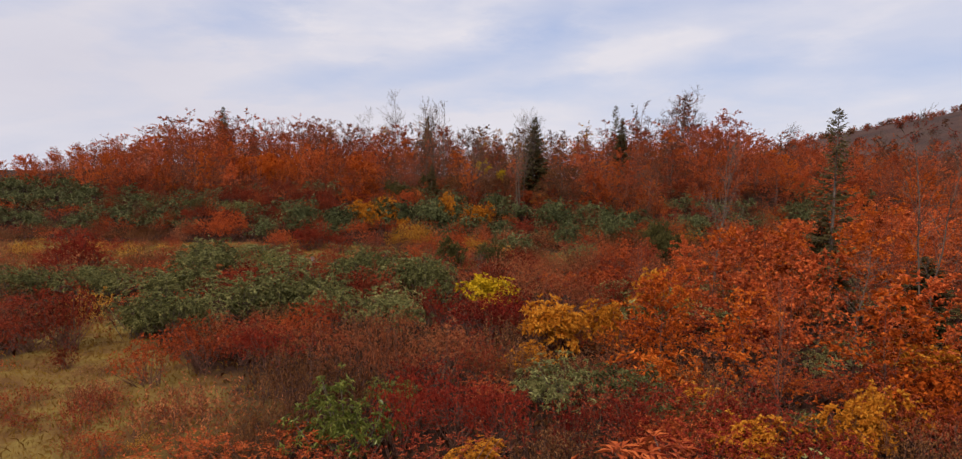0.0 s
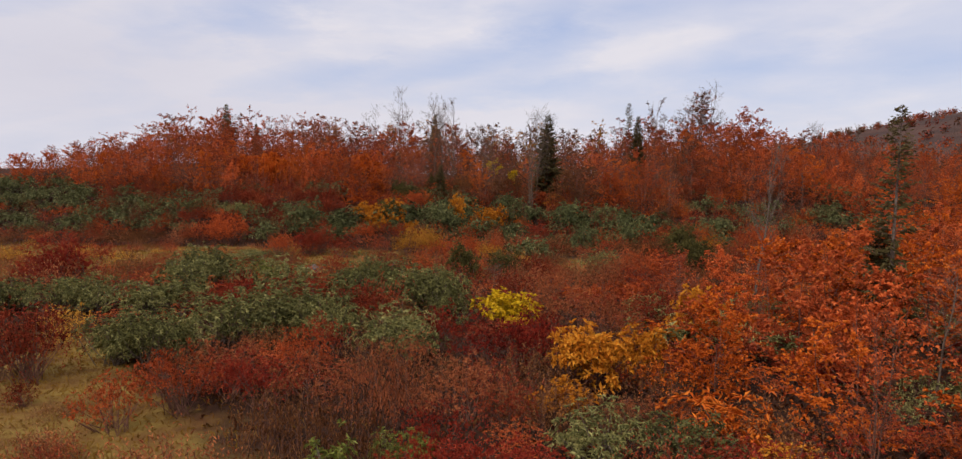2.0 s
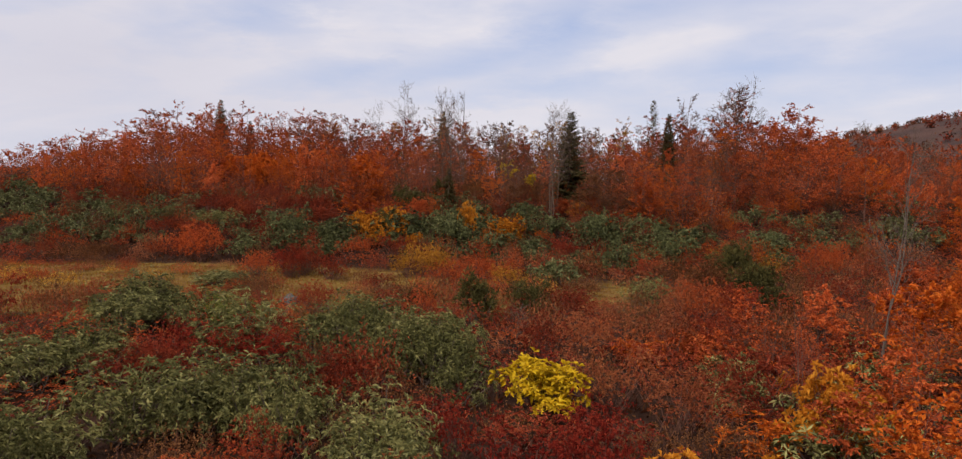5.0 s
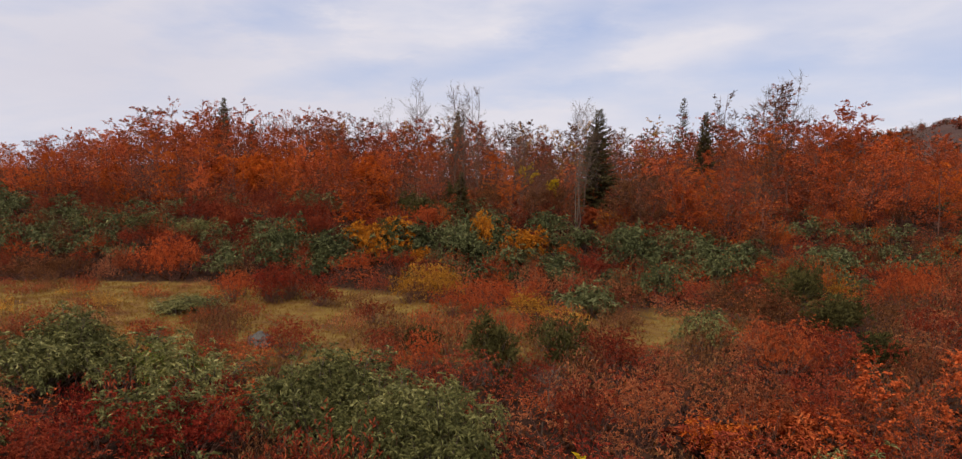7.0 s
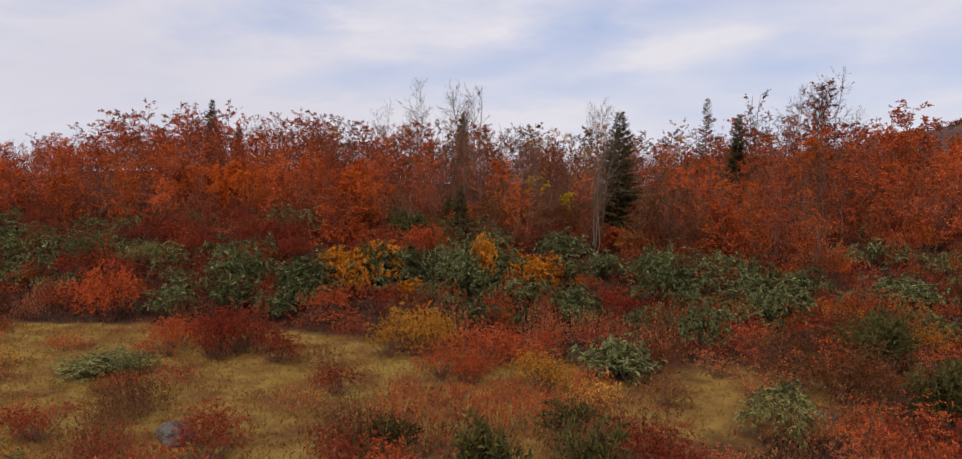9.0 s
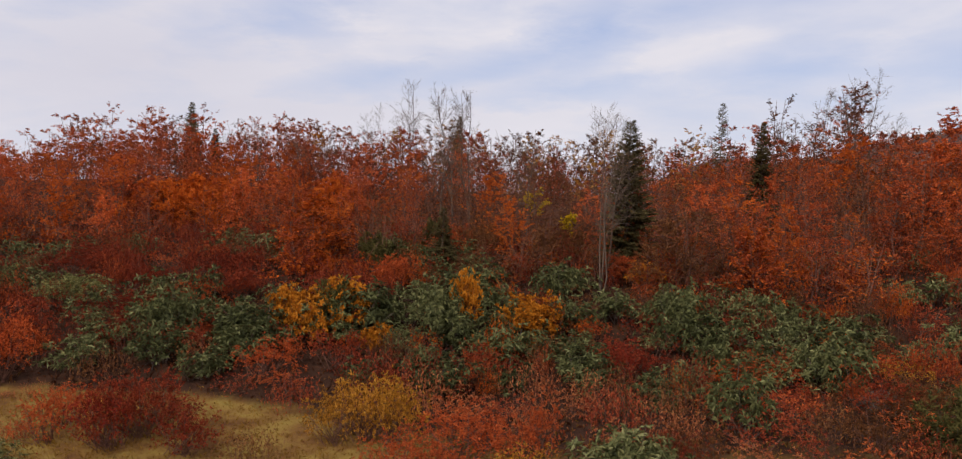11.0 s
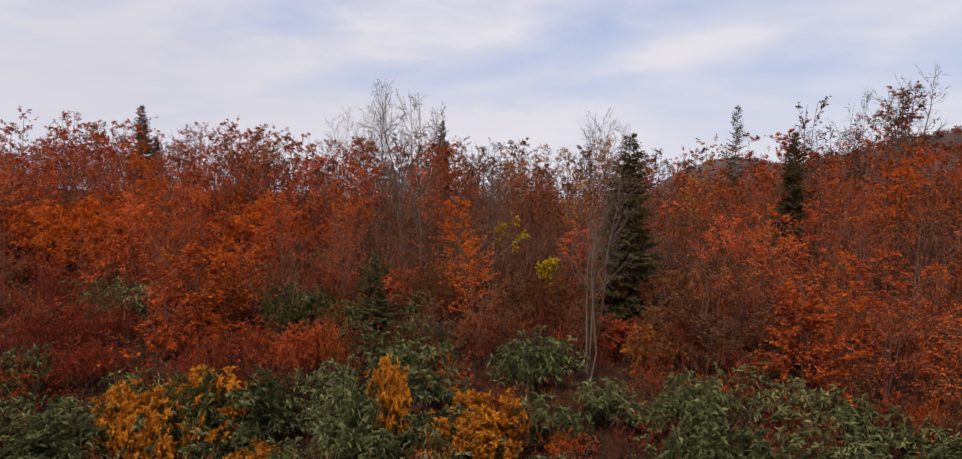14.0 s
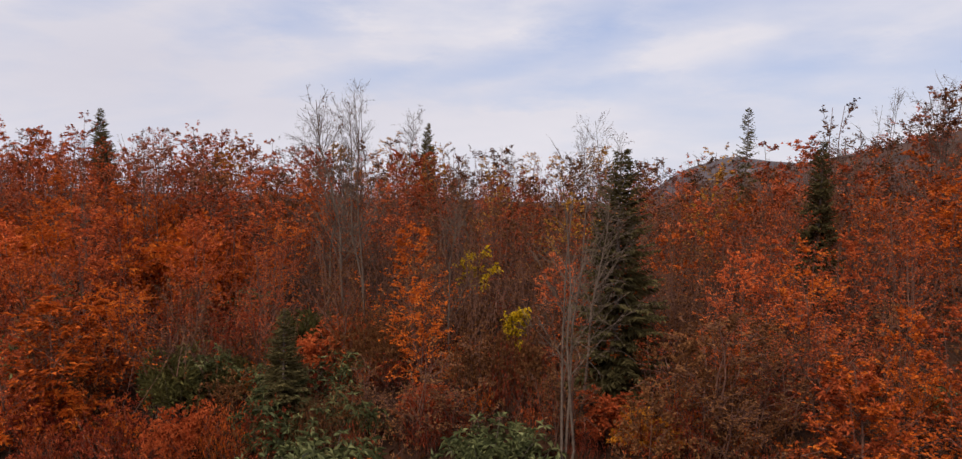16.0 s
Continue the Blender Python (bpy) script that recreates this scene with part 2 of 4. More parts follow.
def ground_z(x, y):
    foot = 34.7 + 0.5 * math.sin(x * 0.21 + 0.6)
    z = 1.05 * smooth(foot, foot + 9.2, y) + 1.05 * min(1.0, max(0.0, (y - foot) / 9.2)) + 0.04 * min(max(0.0, y - 44), 34)
    z += 1.2 * math.exp(-((x + 27) / 15) ** 2 - ((y - 68) / 15) ** 2)
    z += 0.9 * math.exp(-((x - 20) / 9) ** 2 - ((y - 52) / 12) ** 2)
    z -= 4.0 * smooth(86, 170, y) + 110 * smooth(120, 1500, math.hypot(x, y)) + 3.0 * smooth(-30, -60, x) * smooth(60, 20, y)
    # wooded hill, the bare mountain behind it, and a low far hill
    z += 150 * max(0.0, 1 - math.hypot(x - 600, y - 500) / 550) ** 0.9
    z += 450 * max(0.0, 1 - math.hypot(x - 1900, y - 1500) / 1150) ** 1.2
    z += 139 * math.exp(-((x - 410) / 175) ** 2 - ((y - 1600) / 260) ** 2) + 138 * math.exp(-((x - 680) / 200) ** 2 - ((y - 1650) / 300) ** 2)
    near = smooth(160, 60, abs(y - 30))
    z += near * 0.16 * noise.noise(Vector((x * 0.35, y * 0.35, 0))) + near * 0.06 * noise.noise(Vector((x * 1.3, y * 1.3, 5)))
    if y > 250:
        z += 7 * noise.noise(Vector((x * 0.011, y * 0.011, 3))) * smooth(250, 500, y) + 2.0 * noise.noise(Vector((x * 0.06, y * 0.06, 9))) * smooth(250, 500, y)
    return z


def spread(lo, hi, inner_lo, inner_hi, step, grow):
    v, s = [inner_lo], step
    a = []
    while v[-1] < inner_hi:
        v.append(v[-1] + step)
    while v[-1] < hi:
        s *= grow
        v.append(v[-1] + s)
    s, x = step, inner_lo
    while x > lo:
        s *= grow
        x -= s
        a.append(x)
    return a[::-1] + v


def link_mesh(name, verts, faces, mat, smooth_shade=False):
    me = bpy.data.meshes.new(name)
    me.from_pydata(verts, [], faces)
    me.materials.append(mat)
    if smooth_shade:
        me.polygons.foreach_set("use_smooth", [True] * len(me.polygons))
    return me


def meadow(x, y):
    """How open the grass is: 1 bare grass, 0 closed shrubs."""
    a = 1.3 * math.exp(-((x + 10.0) / 6.0) ** 2 - ((y - 30.5) / 5.2) ** 2) + 0.8 * math.exp(-((x + 2) / 6.0) ** 2 - ((y - 29) / 3.2) ** 2)
    b = 1.2 * math.exp(-((x + 7.0) / 3.6) ** 2 - ((y - 9.2) / 3.2) ** 2) + math.exp(-((x + 7.9 + 0.6 * (y - 14.6)) / 1.0) ** 2 - ((y - 14.6) / 3) ** 2)
    c = 0.35 * math.exp(-((x - 6) / 3.5) ** 2 - ((y - 31) / 3.5) ** 2) + 1.2 * math.exp(-((x + 19) / 7) ** 2 - ((y - 30) / 4.5) ** 2)
    return min(1.0, a + b + c) * smooth(35.2, 33.6, y)


xs, ys = spread(-2500, 2800, -36, 36, 0.8, 1.05), spread(-600, 3000, 2, 60, 0.8, 1.045)
gv = [(x, y, ground_z(x, y)) for y in ys for x in xs]
gf = [(j * len(xs) + i, j * len(xs) + i + 1, (j + 1) * len(xs) + i + 1, (j + 1) * len(xs) + i) for j in range(len(ys) - 1) for i in range(len(xs) - 1)]
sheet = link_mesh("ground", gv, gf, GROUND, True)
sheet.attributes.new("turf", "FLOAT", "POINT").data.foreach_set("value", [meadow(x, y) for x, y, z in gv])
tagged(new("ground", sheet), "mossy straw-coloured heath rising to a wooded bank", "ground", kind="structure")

# ---- plant meshes ----
rng = np.random.default_rng(7)


def unit(v):
    return v / np.maximum(np.linalg.norm(v, axis=-1, keepdims=True), 1e-6)


def leaves_mesh(name, base, way, length, width, mat, droop=0.15, small=False):
    """Two folded triangles a leaf (one for a small leaf), from its stalk at base along way."""
    n = len(base)
    length, width = np.broadcast_to(length, n)[:, None], np.broadcast_to(width, n)[:, None]
    way = unit(way)
    side = unit(np.cross(way, rng.normal(size=(n, 3)) * 0.5 + (0, 0, 1)))
    up = np.cross(side, way)
    tip = base + way * length - up * length * droop
    mid = base + way * length * 0.55 + up * length * 0.10
    if small:
        v = np.stack([base - side * width * 0.35, tip - side * width * 0.1, mid + side * width * 0.75], 1).reshape(-1, 3)
        return link_mesh(name, v.tolist(), (np.arange(n)[:, None] * 3 + (0, 2, 1)).tolist(), mat)
    v = np.stack([base, mid - side * width / 2 + up * width * 0.15, tip, mid + side * width / 2 + up * width * 0.15], 1).reshape(-1, 3)
    i = np.arange(n)[:, None] * 4
    f = np.concatenate([i + (0, 3, 2), i + (0, 2, 1)], 1).reshape(-1, 3)
    return link_mesh(name, v.tolist(), f.tolist(), mat)


def tubes_mesh(name, tubes, mat):
    """tubes: lists of (points, radius at the root, radius at the end, sides)."""
    verts, faces = [], []
    for pts, r0, r1, sides in tubes:
        pts = np.asarray(pts, float)
        first = len(verts)
        if sides == 1:   # a hair-thin twig
            a = unit(np.cross(pts[-1] - pts[0], rng.normal(size=3))) * r0
            verts += [tuple(pts[0] - a), tuple(pts[0] + a), tuple(pts[-1] + a * 0.3), tuple(pts[-1] - a * 0.3)]
            faces.append((first, first + 1, first + 2, first + 3))
            continue
        for k, p in enumerate(pts):
            way = unit(pts[min(k + 1, len(pts) - 1)] - pts[max(k - 1, 0)])
            a = unit(np.cross(way, (0.3, 0.9, 0.2)))
            b = np.cross(way, a)
            r = r0 + (r1 - r0) * k / (len(pts) - 1)
            for s in range(sides):
                w = 2 * math.pi * s / sides
                verts.append(tuple(p + r * (math.cos(w) * a + math.sin(w) * b)))
        for k in range(len(pts) - 1):
            for s in range(sides):
                u = (s + 1) % sides
                faces.append((first + k * sides + s, first + k * sides + u, first + (k + 1) * sides + u, first + (k + 1) * sides + s))
    return link_mesh(name, verts, faces, mat, True)


def ball(n):
    return unit(rng.normal(size=(n, 3)))


def mound_tips(n, lobes, width, height, inner=0.2):
    """Twig ends over a shrub of several lobes, and the way each one points."""
    tips, ways = [], []
    cs = np.stack([rng.uniform(-0.34, 0.34, lobes) * width, rng.uniform(-0.34, 0.34, lobes) * width, rng.uniform(0.22, 0.66, lobes) * height], 1)
    rs = rng.uniform(0.13, 0.26, lobes) * width
    for c, r in zip(cs, rs):
        m = n // lobes
        d = ball(m)
        d[:, 2] = np.abs(d[:, 2]) * 1.1 - 0.35
        d = unit(d)
        k = r * np.where(rng.random(m) < inner, rng.uniform(0.4, 0.9, m), rng.uniform(0.8, 1.3, m))
        p = c + d * k[:, None] * (1, 1, min(1.2, 0.42 * height / r))
        p[:, 2] = np.clip(p[:, 2], 0.05, None)
        tips.append(p)
        ways.append(d)
    tips = np.concatenate(tips)
    tips[:, 2] *= height / tips[:, 2].max()
    return tips, unit(np.concatenate(ways))


def whorls(tips, ways, count, lift, spread_out=1.0):
    """count leaves round every tip."""
    n = len(tips)
    a = unit(np.cross(ways, rng.normal(size=(n, 3))))
    b = np.cross(ways, a)
    w = rng.uniform(0, 6.28, (n, 1)) + np.arange(count) * (6.2832 / count) + rng.normal(size=(n, count)) * 0.25
    out = a[:, None] * np.cos(w)[..., None] + b[:, None] * np.sin(w)[..., None]
    d = out * spread_out + ways[:, None] * (lift + rng.normal(size=(n, count, 1)) * 0.25)
    base = np.repeat(tips[:, None], count, 1) + rng.normal(size=(n, count, 3)) * 0.012
    return base.reshape(-1, 3), d.reshape(-1, 3)


def stems_to(tips, n, r0=0.012, r1=0.004, root=0.15):
    pick = tips[rng.choice(len(tips), n, replace=False)]
    out = []
    for p in pick:
        a = np.array([rng.normal() * root, rng.normal() * root, -0.12])
        out.append(((a, a * 0.4 + p * (0.55, 0.55, 0.5), p), r0, r1, 3))
    return out


def azalea_kit(i, n=310, leaf=1.0, per=5):
    tips, ways = mound_tips(n, 11, 1.6, 1.0)
    ways = unit(ways * 0.6 + (0, 0, 0.75) + rng.normal(size=ways.shape) * 0.25)
    b, d = whorls(tips, ways, per, 0.9)
    return leaves_mesh("azalea foliage", b, d, leaf * rng.uniform(0.045, 0.08, len(b)), leaf * rng.uniform(0.014, 0.022, len(b)), LEAF["rust"]), tubes_mesh("azalea stems", stems_to(tips, n // 10), TWIG)


def broad_kit(i):
    tips, ways = mound_tips(200, 8, 1.6, 1.2)
    ways = unit(ways * 0.7 + (0, 0, 0.5) + rng.normal(size=ways.shape) * 0.3)
    b, d = whorls(tips, ways, 7, 0.55)
    return leaves_mesh("broad foliage", b, d, rng.uniform(0.09, 0.15, len(b)), rng.uniform(0.045, 0.065, len(b)), LEAF["gold"], 0.2), tubes_mesh("broad stems", stems_to(tips, 60), TWIG)


def rhodo_kit(i, n=260, leaf=1.0, per=8):
    tips, ways = mound_tips(n, 11, 1.8, 1.15, 0.25)
    ways = unit(ways * 0.85 + (0, 0, 0.6) + rng.normal(size=ways.shape) * 0.25)
    b, d = whorls(tips, ways, per, 0.16)
    return leaves_mesh("rhododendron foliage", b, d, leaf * rng.uniform(0.075, 0.12, len(b)), leaf * rng.uniform(0.017, 0.026, len(b)), LEAF["green"], 0.2), tubes_mesh("rhododendron stems", stems_to(tips, n // 8, 0.016, 0.006), BARK)


def stalk_kit(i, n=300, k=5, leaf=1.0):
    """A patch of low upright shoots with small withered leaves."""
    p = np.stack([rng.normal(size=n) * 0.36, rng.normal(size=n) * 0.36, np.zeros(n)], 1)
    h = rng.uniform(0.35, 0.8, n) * np.exp(-(p[:, 0] ** 2 + p[:, 1] ** 2) * 0.8)
    lean = rng.normal(size=(n, 3)) * (0.22, 0.22, 0)
    tops = p + np.stack([lean[:, 0] * h, lean[:, 1] * h, h], 1)
    f = rng.uniform(0.25, 1.0, (n, k, 1))
    b = (p[:, None] * (1 - f) + tops[:, None] * f).reshape(-1, 3)
    d = ball(n * k) * (1, 1, 0.4) + (0, 0, 0.9)
    tubes = [((a - (0, 0, 0.1), t), 0.004, 0.002, 1) for a, t in zip(p[::3], tops[::3])]
    return leaves_mesh("shoot foliage", b, d, leaf * rng.uniform(0.035, 0.065, n * k), leaf * rng.uniform(0.010, 0.018, n * k), LEAF["brown"]), tubes_mesh("shoots", tubes, TWIG)


def skeleton_tree(height, limbs, twigs, crown_from, reach, trunks=1, steep=0.9, fork=0.25, fine=0, top=1.15):
    """Trunk, limbs and twigs as tubes; and points along the twigs where leaves sit."""
    wood, thin, seats = [], [], []
    for _ in range(trunks):
        n = 7
        sway = np.cumsum(rng.normal(size=(n, 2)) * 0.035 * height / n * 2, 0)
        lean = rng.normal(size=2) * (0.08 if trunks > 1 else 0.04)
        zt = np.linspace(-0.15, height * rng.uniform(0.85, 1.0), n)
        t = np.stack([sway[:, 0] + lean[0] * zt, sway[:, 1] + lean[1] * zt, zt], 1)
        r = 0.010 + height * 0.0044 / trunks ** 0.4
        wood.append((t, r, r * 0.18, 6))
        for _ in range(limbs // trunks):
            f = rng.uniform(crown_from, 0.98)
            k = f * (n - 1)
            j = min(int(k), n - 2)
            a = t[j] + (t[j + 1] - t[j]) * (k - j)
            w = rng.uniform(0, 6.28)
            ln = reach * height * (top - f) * rng.uniform(0.6, 1.2) + 0.15
            way = unit(np.array([math.cos(w), math.sin(w), steep + rng.normal() * fork]))
            m = a + way * ln * 0.5 + rng.normal(size=3) * 0.04 * ln
            e = a + way * ln + (0, 0, ln * 0.15) + rng.normal(size=3) * 0.06 * ln
            wood.append(((a, m, e), r * 0.36 * (1.1 - f * 0.7), 0.004, 3))
            for _ in range(twigs):
                g = rng.uniform(0.25, 1.0)
                s = a + (m - a) * g * 2 if g < 0.5 else m + (e - m) * (g - 0.5) * 2
                q = unit(way + rng.normal(size=3) * 0.6)
                q = s + q * ln * rng.uniform(0.2, 0.45)
                thin.append(((s, q), 0.0055, 0.002, 1))
                for _ in range(fine):
                    h = s + (q - s) * rng.uniform(0.3, 0.9)
                    o = h + unit(q - s + rng.normal(size=3) * 0.5 * np.linalg.norm(q - s)) * np.linalg.norm(q - s) * rng.uniform(0.4, 0.8)
                    thin.append(((h, o), 0.004, 0.002, 1))
                seats.append((s, q))
    return wood, thin, seats


def seat_leaves(seats, count, size, name, mat, ratio=0.55, small=False):
    s, q = np.array([a for a, _ in seats]), np.array([b for _, b in seats])
    f = rng.uniform(0.1, 1.08, (len(s), count, 1))
    b = (s[:, None] * (1 - f) + q[:, None] * f).reshape(-1, 3)
    way = np.repeat(unit(q - s)[:, None], count, 1).reshape(-1, 3)
    d = way * 0.6 + ball(len(b)) * 0.9 * (1, 1, 0.45)
    ln = rng.uniform(0.7, 1.25, len(b)) * size
    return leaves_mesh(name, b, d, ln, ln * ratio, mat, 0.15, small)


def beech_kit(i):
    wood, thin, seats = skeleton_tree(4.0, 54, 6, 0.06, 0.30, 1 + i % 3, 0.55)
    return seat_leaves(seats, 9, 0.070, "beech foliage", LEAF["orange"], 0.6), tubes_mesh("beech wood", wood + thin[::3], TWIG)


def low_beech_kit(i):
    """Bushy young growth, wider than tall."""
    wood, thin, seats = skeleton_tree(2.0, 45, 5, 0.04, 0.42, 3, 0.45)
    return seat_leaves(seats, 8, 0.078, "low beech foliage", LEAF["orange"]), tubes_mesh("low beech wood", wood[:1] + wood[1::2] + thin[::3], TWIG)


def thin_kit(i):
    """A young tree that has dropped most of its leaves."""
    wood, thin, seats = skeleton_tree(4.0, 44, 8, 0.12, 0.26, 2 + i % 3, 0.9)
    return seat_leaves(seats, 3, 0.066, "thin foliage", LEAF["rust"]), tubes_mesh("thin wood", wood + thin, TWIG)


def far_beech_kit(i):
    wood, thin, seats = skeleton_tree(4.0, 34, 5, 0.2, 0.30, 1 + i % 2, 0.55)
    return seat_leaves(seats, 10, 0.078, "far beech foliage", LEAF["orange"], 0.6, True), tubes_mesh("far beech wood", wood[::3] + thin[::4], TWIG)


def far_thin_kit(i):
    wood, thin, seats = skeleton_tree(4.0, 34, 7, 0.2, 0.24, 2 + i % 2, 1.0)
    return seat_leaves(seats, 5, 0.066, "far thin foliage", LEAF["rust"], 0.6, True), tubes_mesh("far thin wood", wood[::2] + thin[::2], TWIG)


def bare_kit(i):
    wood, thin, seats = skeleton_tree(7.0, 44, 7, 0.34, 0.19, 1 + i % 3, 1.25, 0.5, 2, 1.32)
    return seat_leaves(seats[::6], 1, 0.06, "last leaves", LEAF["brown"]), tubes_mesh("bare wood", wood + thin, PALE_BARK)


def spruce_kit(i, dense=1.0, height=6.0):
    base, way, size = [], [], []
    tubes = [(((0, 0, -0.2), (0.02, 0.01, height * 0.5), (0, 0.03, height)), height * 0.013, 0.008, 7)]
    z, step = 0.2, 0.12
    while z < height * 0.985:
        f = z / height
        reach = height * 0.20 * (1 - f) ** 0.75 + 0.05
        for _ in range(max(3, int((9 - 4 * f) * dense))):
            w = rng.uniform(0, 6.28)
            ln = reach * rng.uniform(0.65, 1.12)
            out = np.array([math.cos(w), math.sin(w), -0.18 + 0.7 * f])
            a = np.array([0, 0, z + rng.uniform(-0.08, 0.08)])
            e = a + out * ln + (0, 0, 0.10 * ln)
            tubes.append(((a, a + out * ln * 0.6, e), 0.008 + 0.006 * (1 - f), 0.003, 3))
            m = max(5, int(ln * 26 * dense))
            g = np.linspace(0.12, 1.0, m)
            side = np.array([-out[1], out[0], 0])
            for k in range(m):
                sgn = 1 if k % 2 else -1
                base.append(a + (e - a) * g[k])
                way.append(out * 0.7 + side * sgn * rng.uniform(0.4, 1.0) + (0, 0, rng.uniform(-0.45, 0.15)))
                size.append(0.10 + 0.30 * ln * (1.15 - g[k]) * rng.uniform(0.5, 1.2))
        z += step * (1.15 - 0.5 * f)
    size = np.array(size)
    return leaves_mesh("spruce boughs", np.array(base), np.array(way), size, 0.026 + size * 0.12, LEAF["needle"], 0.2), tubes_mesh("spruce trunk", tubes, BARK)


def brush_kit(i):
    """A clump of fine upright rods with the leaves that still hang on them."""
    n, k = 80, 6
    p = np.stack([rng.normal(size=n) * 0.7, rng.normal(size=n) * 0.7, rng.uniform(0, 1.6, n)], 1)
    h = rng.uniform(0.5, 1.5, n)
    q = p + np.stack([rng.normal(size=n) * 0.28 * h, rng.normal(size=n) * 0.28 * h, h], 1)
    tubes = [((a, b), 0.007, 0.002, 1) for a, b in zip(p, q)]
    f = rng.uniform(0.1, 1, (n, k, 1))
    b = (p[:, None] * (1 - f) + q[:, None] * f).reshape(-1, 3)
    return leaves_mesh("brush foliage", b, ball(n * k), rng.uniform(0.05, 0.09, n * k), rng.uniform(0.035, 0.06, n * k), LEAF["rust"], 0.15, True), tubes_mesh("brush rods", tubes, TWIG)


def conifer_bush_kit(i):
    tips, ways = mound_tips(330, 9, 1.3, 1.2, 0.3)
    ways = unit(ways * 0.8 + (0, 0, 0.45) + rng.normal(size=ways.shape) * 0.3)
    b, d = whorls(tips, ways, 5, 1.0)
    return leaves_mesh("conifer bush sprays", b, d, rng.uniform(0.10, 0.2, len(b)), rng.uniform(0.012, 0.022, len(b)), LEAF["moss"], 0.1), tubes_mesh("conifer bush stems", stems_to(tips, 40), BARK)


def hill_tree_kit(i):
    """A tree of the far hill: a loose crown of large sprays on a stem."""
    p = ball(34) * rng.uniform(0.5, 1.0, (34, 1)) * (2.2, 2.2, 2.8) + (0, 0, 2.6)
    return leaves_mesh("hill crown", p, ball(34), rng.uniform(1.0, 2.0, 34), rng.uniform(0.5, 1.1, 34), LEAF["brown"]), tubes_mesh("hill stem", [(((0, 0, -1), (0, 0, 5.5)), 0.2, 0.08, 4)], BARK)


def sapling_kit(i):
    wood, thin, seats = skeleton_tree(2.0, 16, 5, 0.55, 0.42, 1, 0.5)
    return seat_leaves(seats, 9, 0.10, "sapling foliage", LEAF["yellow"]), tubes_mesh("sapling wood", wood + thin, BARK)


KITS = {
    "sapling": [sapling_kit(0), sapling_kit(1)], "hill_tree": [hill_tree_kit(i) for i in range(4)], "brush": [brush_kit(i) for i in range(4)], "conifer_bush": [conifer_bush_kit(i) for i in range(3)], "low_beech": [low_beech_kit(i) for i in range(6)],
    "low_azalea": [azalea_kit(i, 150, 1.15, 4) for i in range(4)], "low_rhodo": [rhodo_kit(i, 80, 1.9, 7) for i in range(3)],
    "low_stalk": [stalk_kit(i, 170, 4, 1.3) for i in range(3)], "far_beech": [far_beech_kit(i) for i in range(5)], "far_thin": [far_thin_kit(i) for i in range(5)],
    "azalea": [azalea_kit(i) for i in range(6)], "broad": [broad_kit(i) for i in range(4)], "rhodo": [rhodo_kit(i) for i in range(5)], "bank_rhodo": [rhodo_kit(i, 120, 1.7, 8) for i in range(5)],
    "stalk": [stalk_kit(i) for i in range(4)], "beech": [beech_kit(i) for i in range(6)], "thin": [thin_kit(i) for i in range(5)],
    "bare": [bare_kit(i) for i in range(5)], "spruce": [spruce_kit(i) for i in range(3)], "sparse": [spruce_kit(0, 0.45)],
}
SIZE = {"hill_tree": (5.0, 7.0), "brush": (2.8, 3.0), "conifer_bush": (1.3, 1.2), "sapling": (1.3, 2.0), "low_beech": (2.0, 2.0), "low_azalea": (1.6, 1.0), "low_rhodo": (1.8, 1.15), "low_stalk": (1.5, 0.6), "far_beech": (2.8, 4.0), "far_thin": (2.2, 4.0), "azalea": (1.6, 1.0), "broad": (1.6, 1.2), "rhodo": (1.8, 1.15), "bank_rhodo": (1.8, 1.15), "stalk": (1.5, 0.6), "beech": (2.8, 4.0), "thin": (2.2, 4.0), "bare": (2.4, 7.0), "spruce": (2.5, 6.0), "sparse": (2.5, 6.0)}
PARTS = {"conifer_bush": ("foliage", "branchwork"), "low_beech": ("crown", "trunk"), "sapling": ("crown", "trunk"), "azalea": ("foliage", "branchwork"), "broad": ("foliage", "branchwork"), "rhodo": ("foliage", "branchwork"), "bank_rhodo": ("foliage", "branchwork"), "stalk": ("foliage", "branchwork"),
         "beech": ("crown", "trunk"), "thin": ("crown", "trunk"), "bare": ("crown", "trunk"), "spruce": ("crown", "trunk"), "sparse": ("crown", "trunk")}
turn = random.Random(11)
SPOTS = []   # where bushes stand, and how far they reach


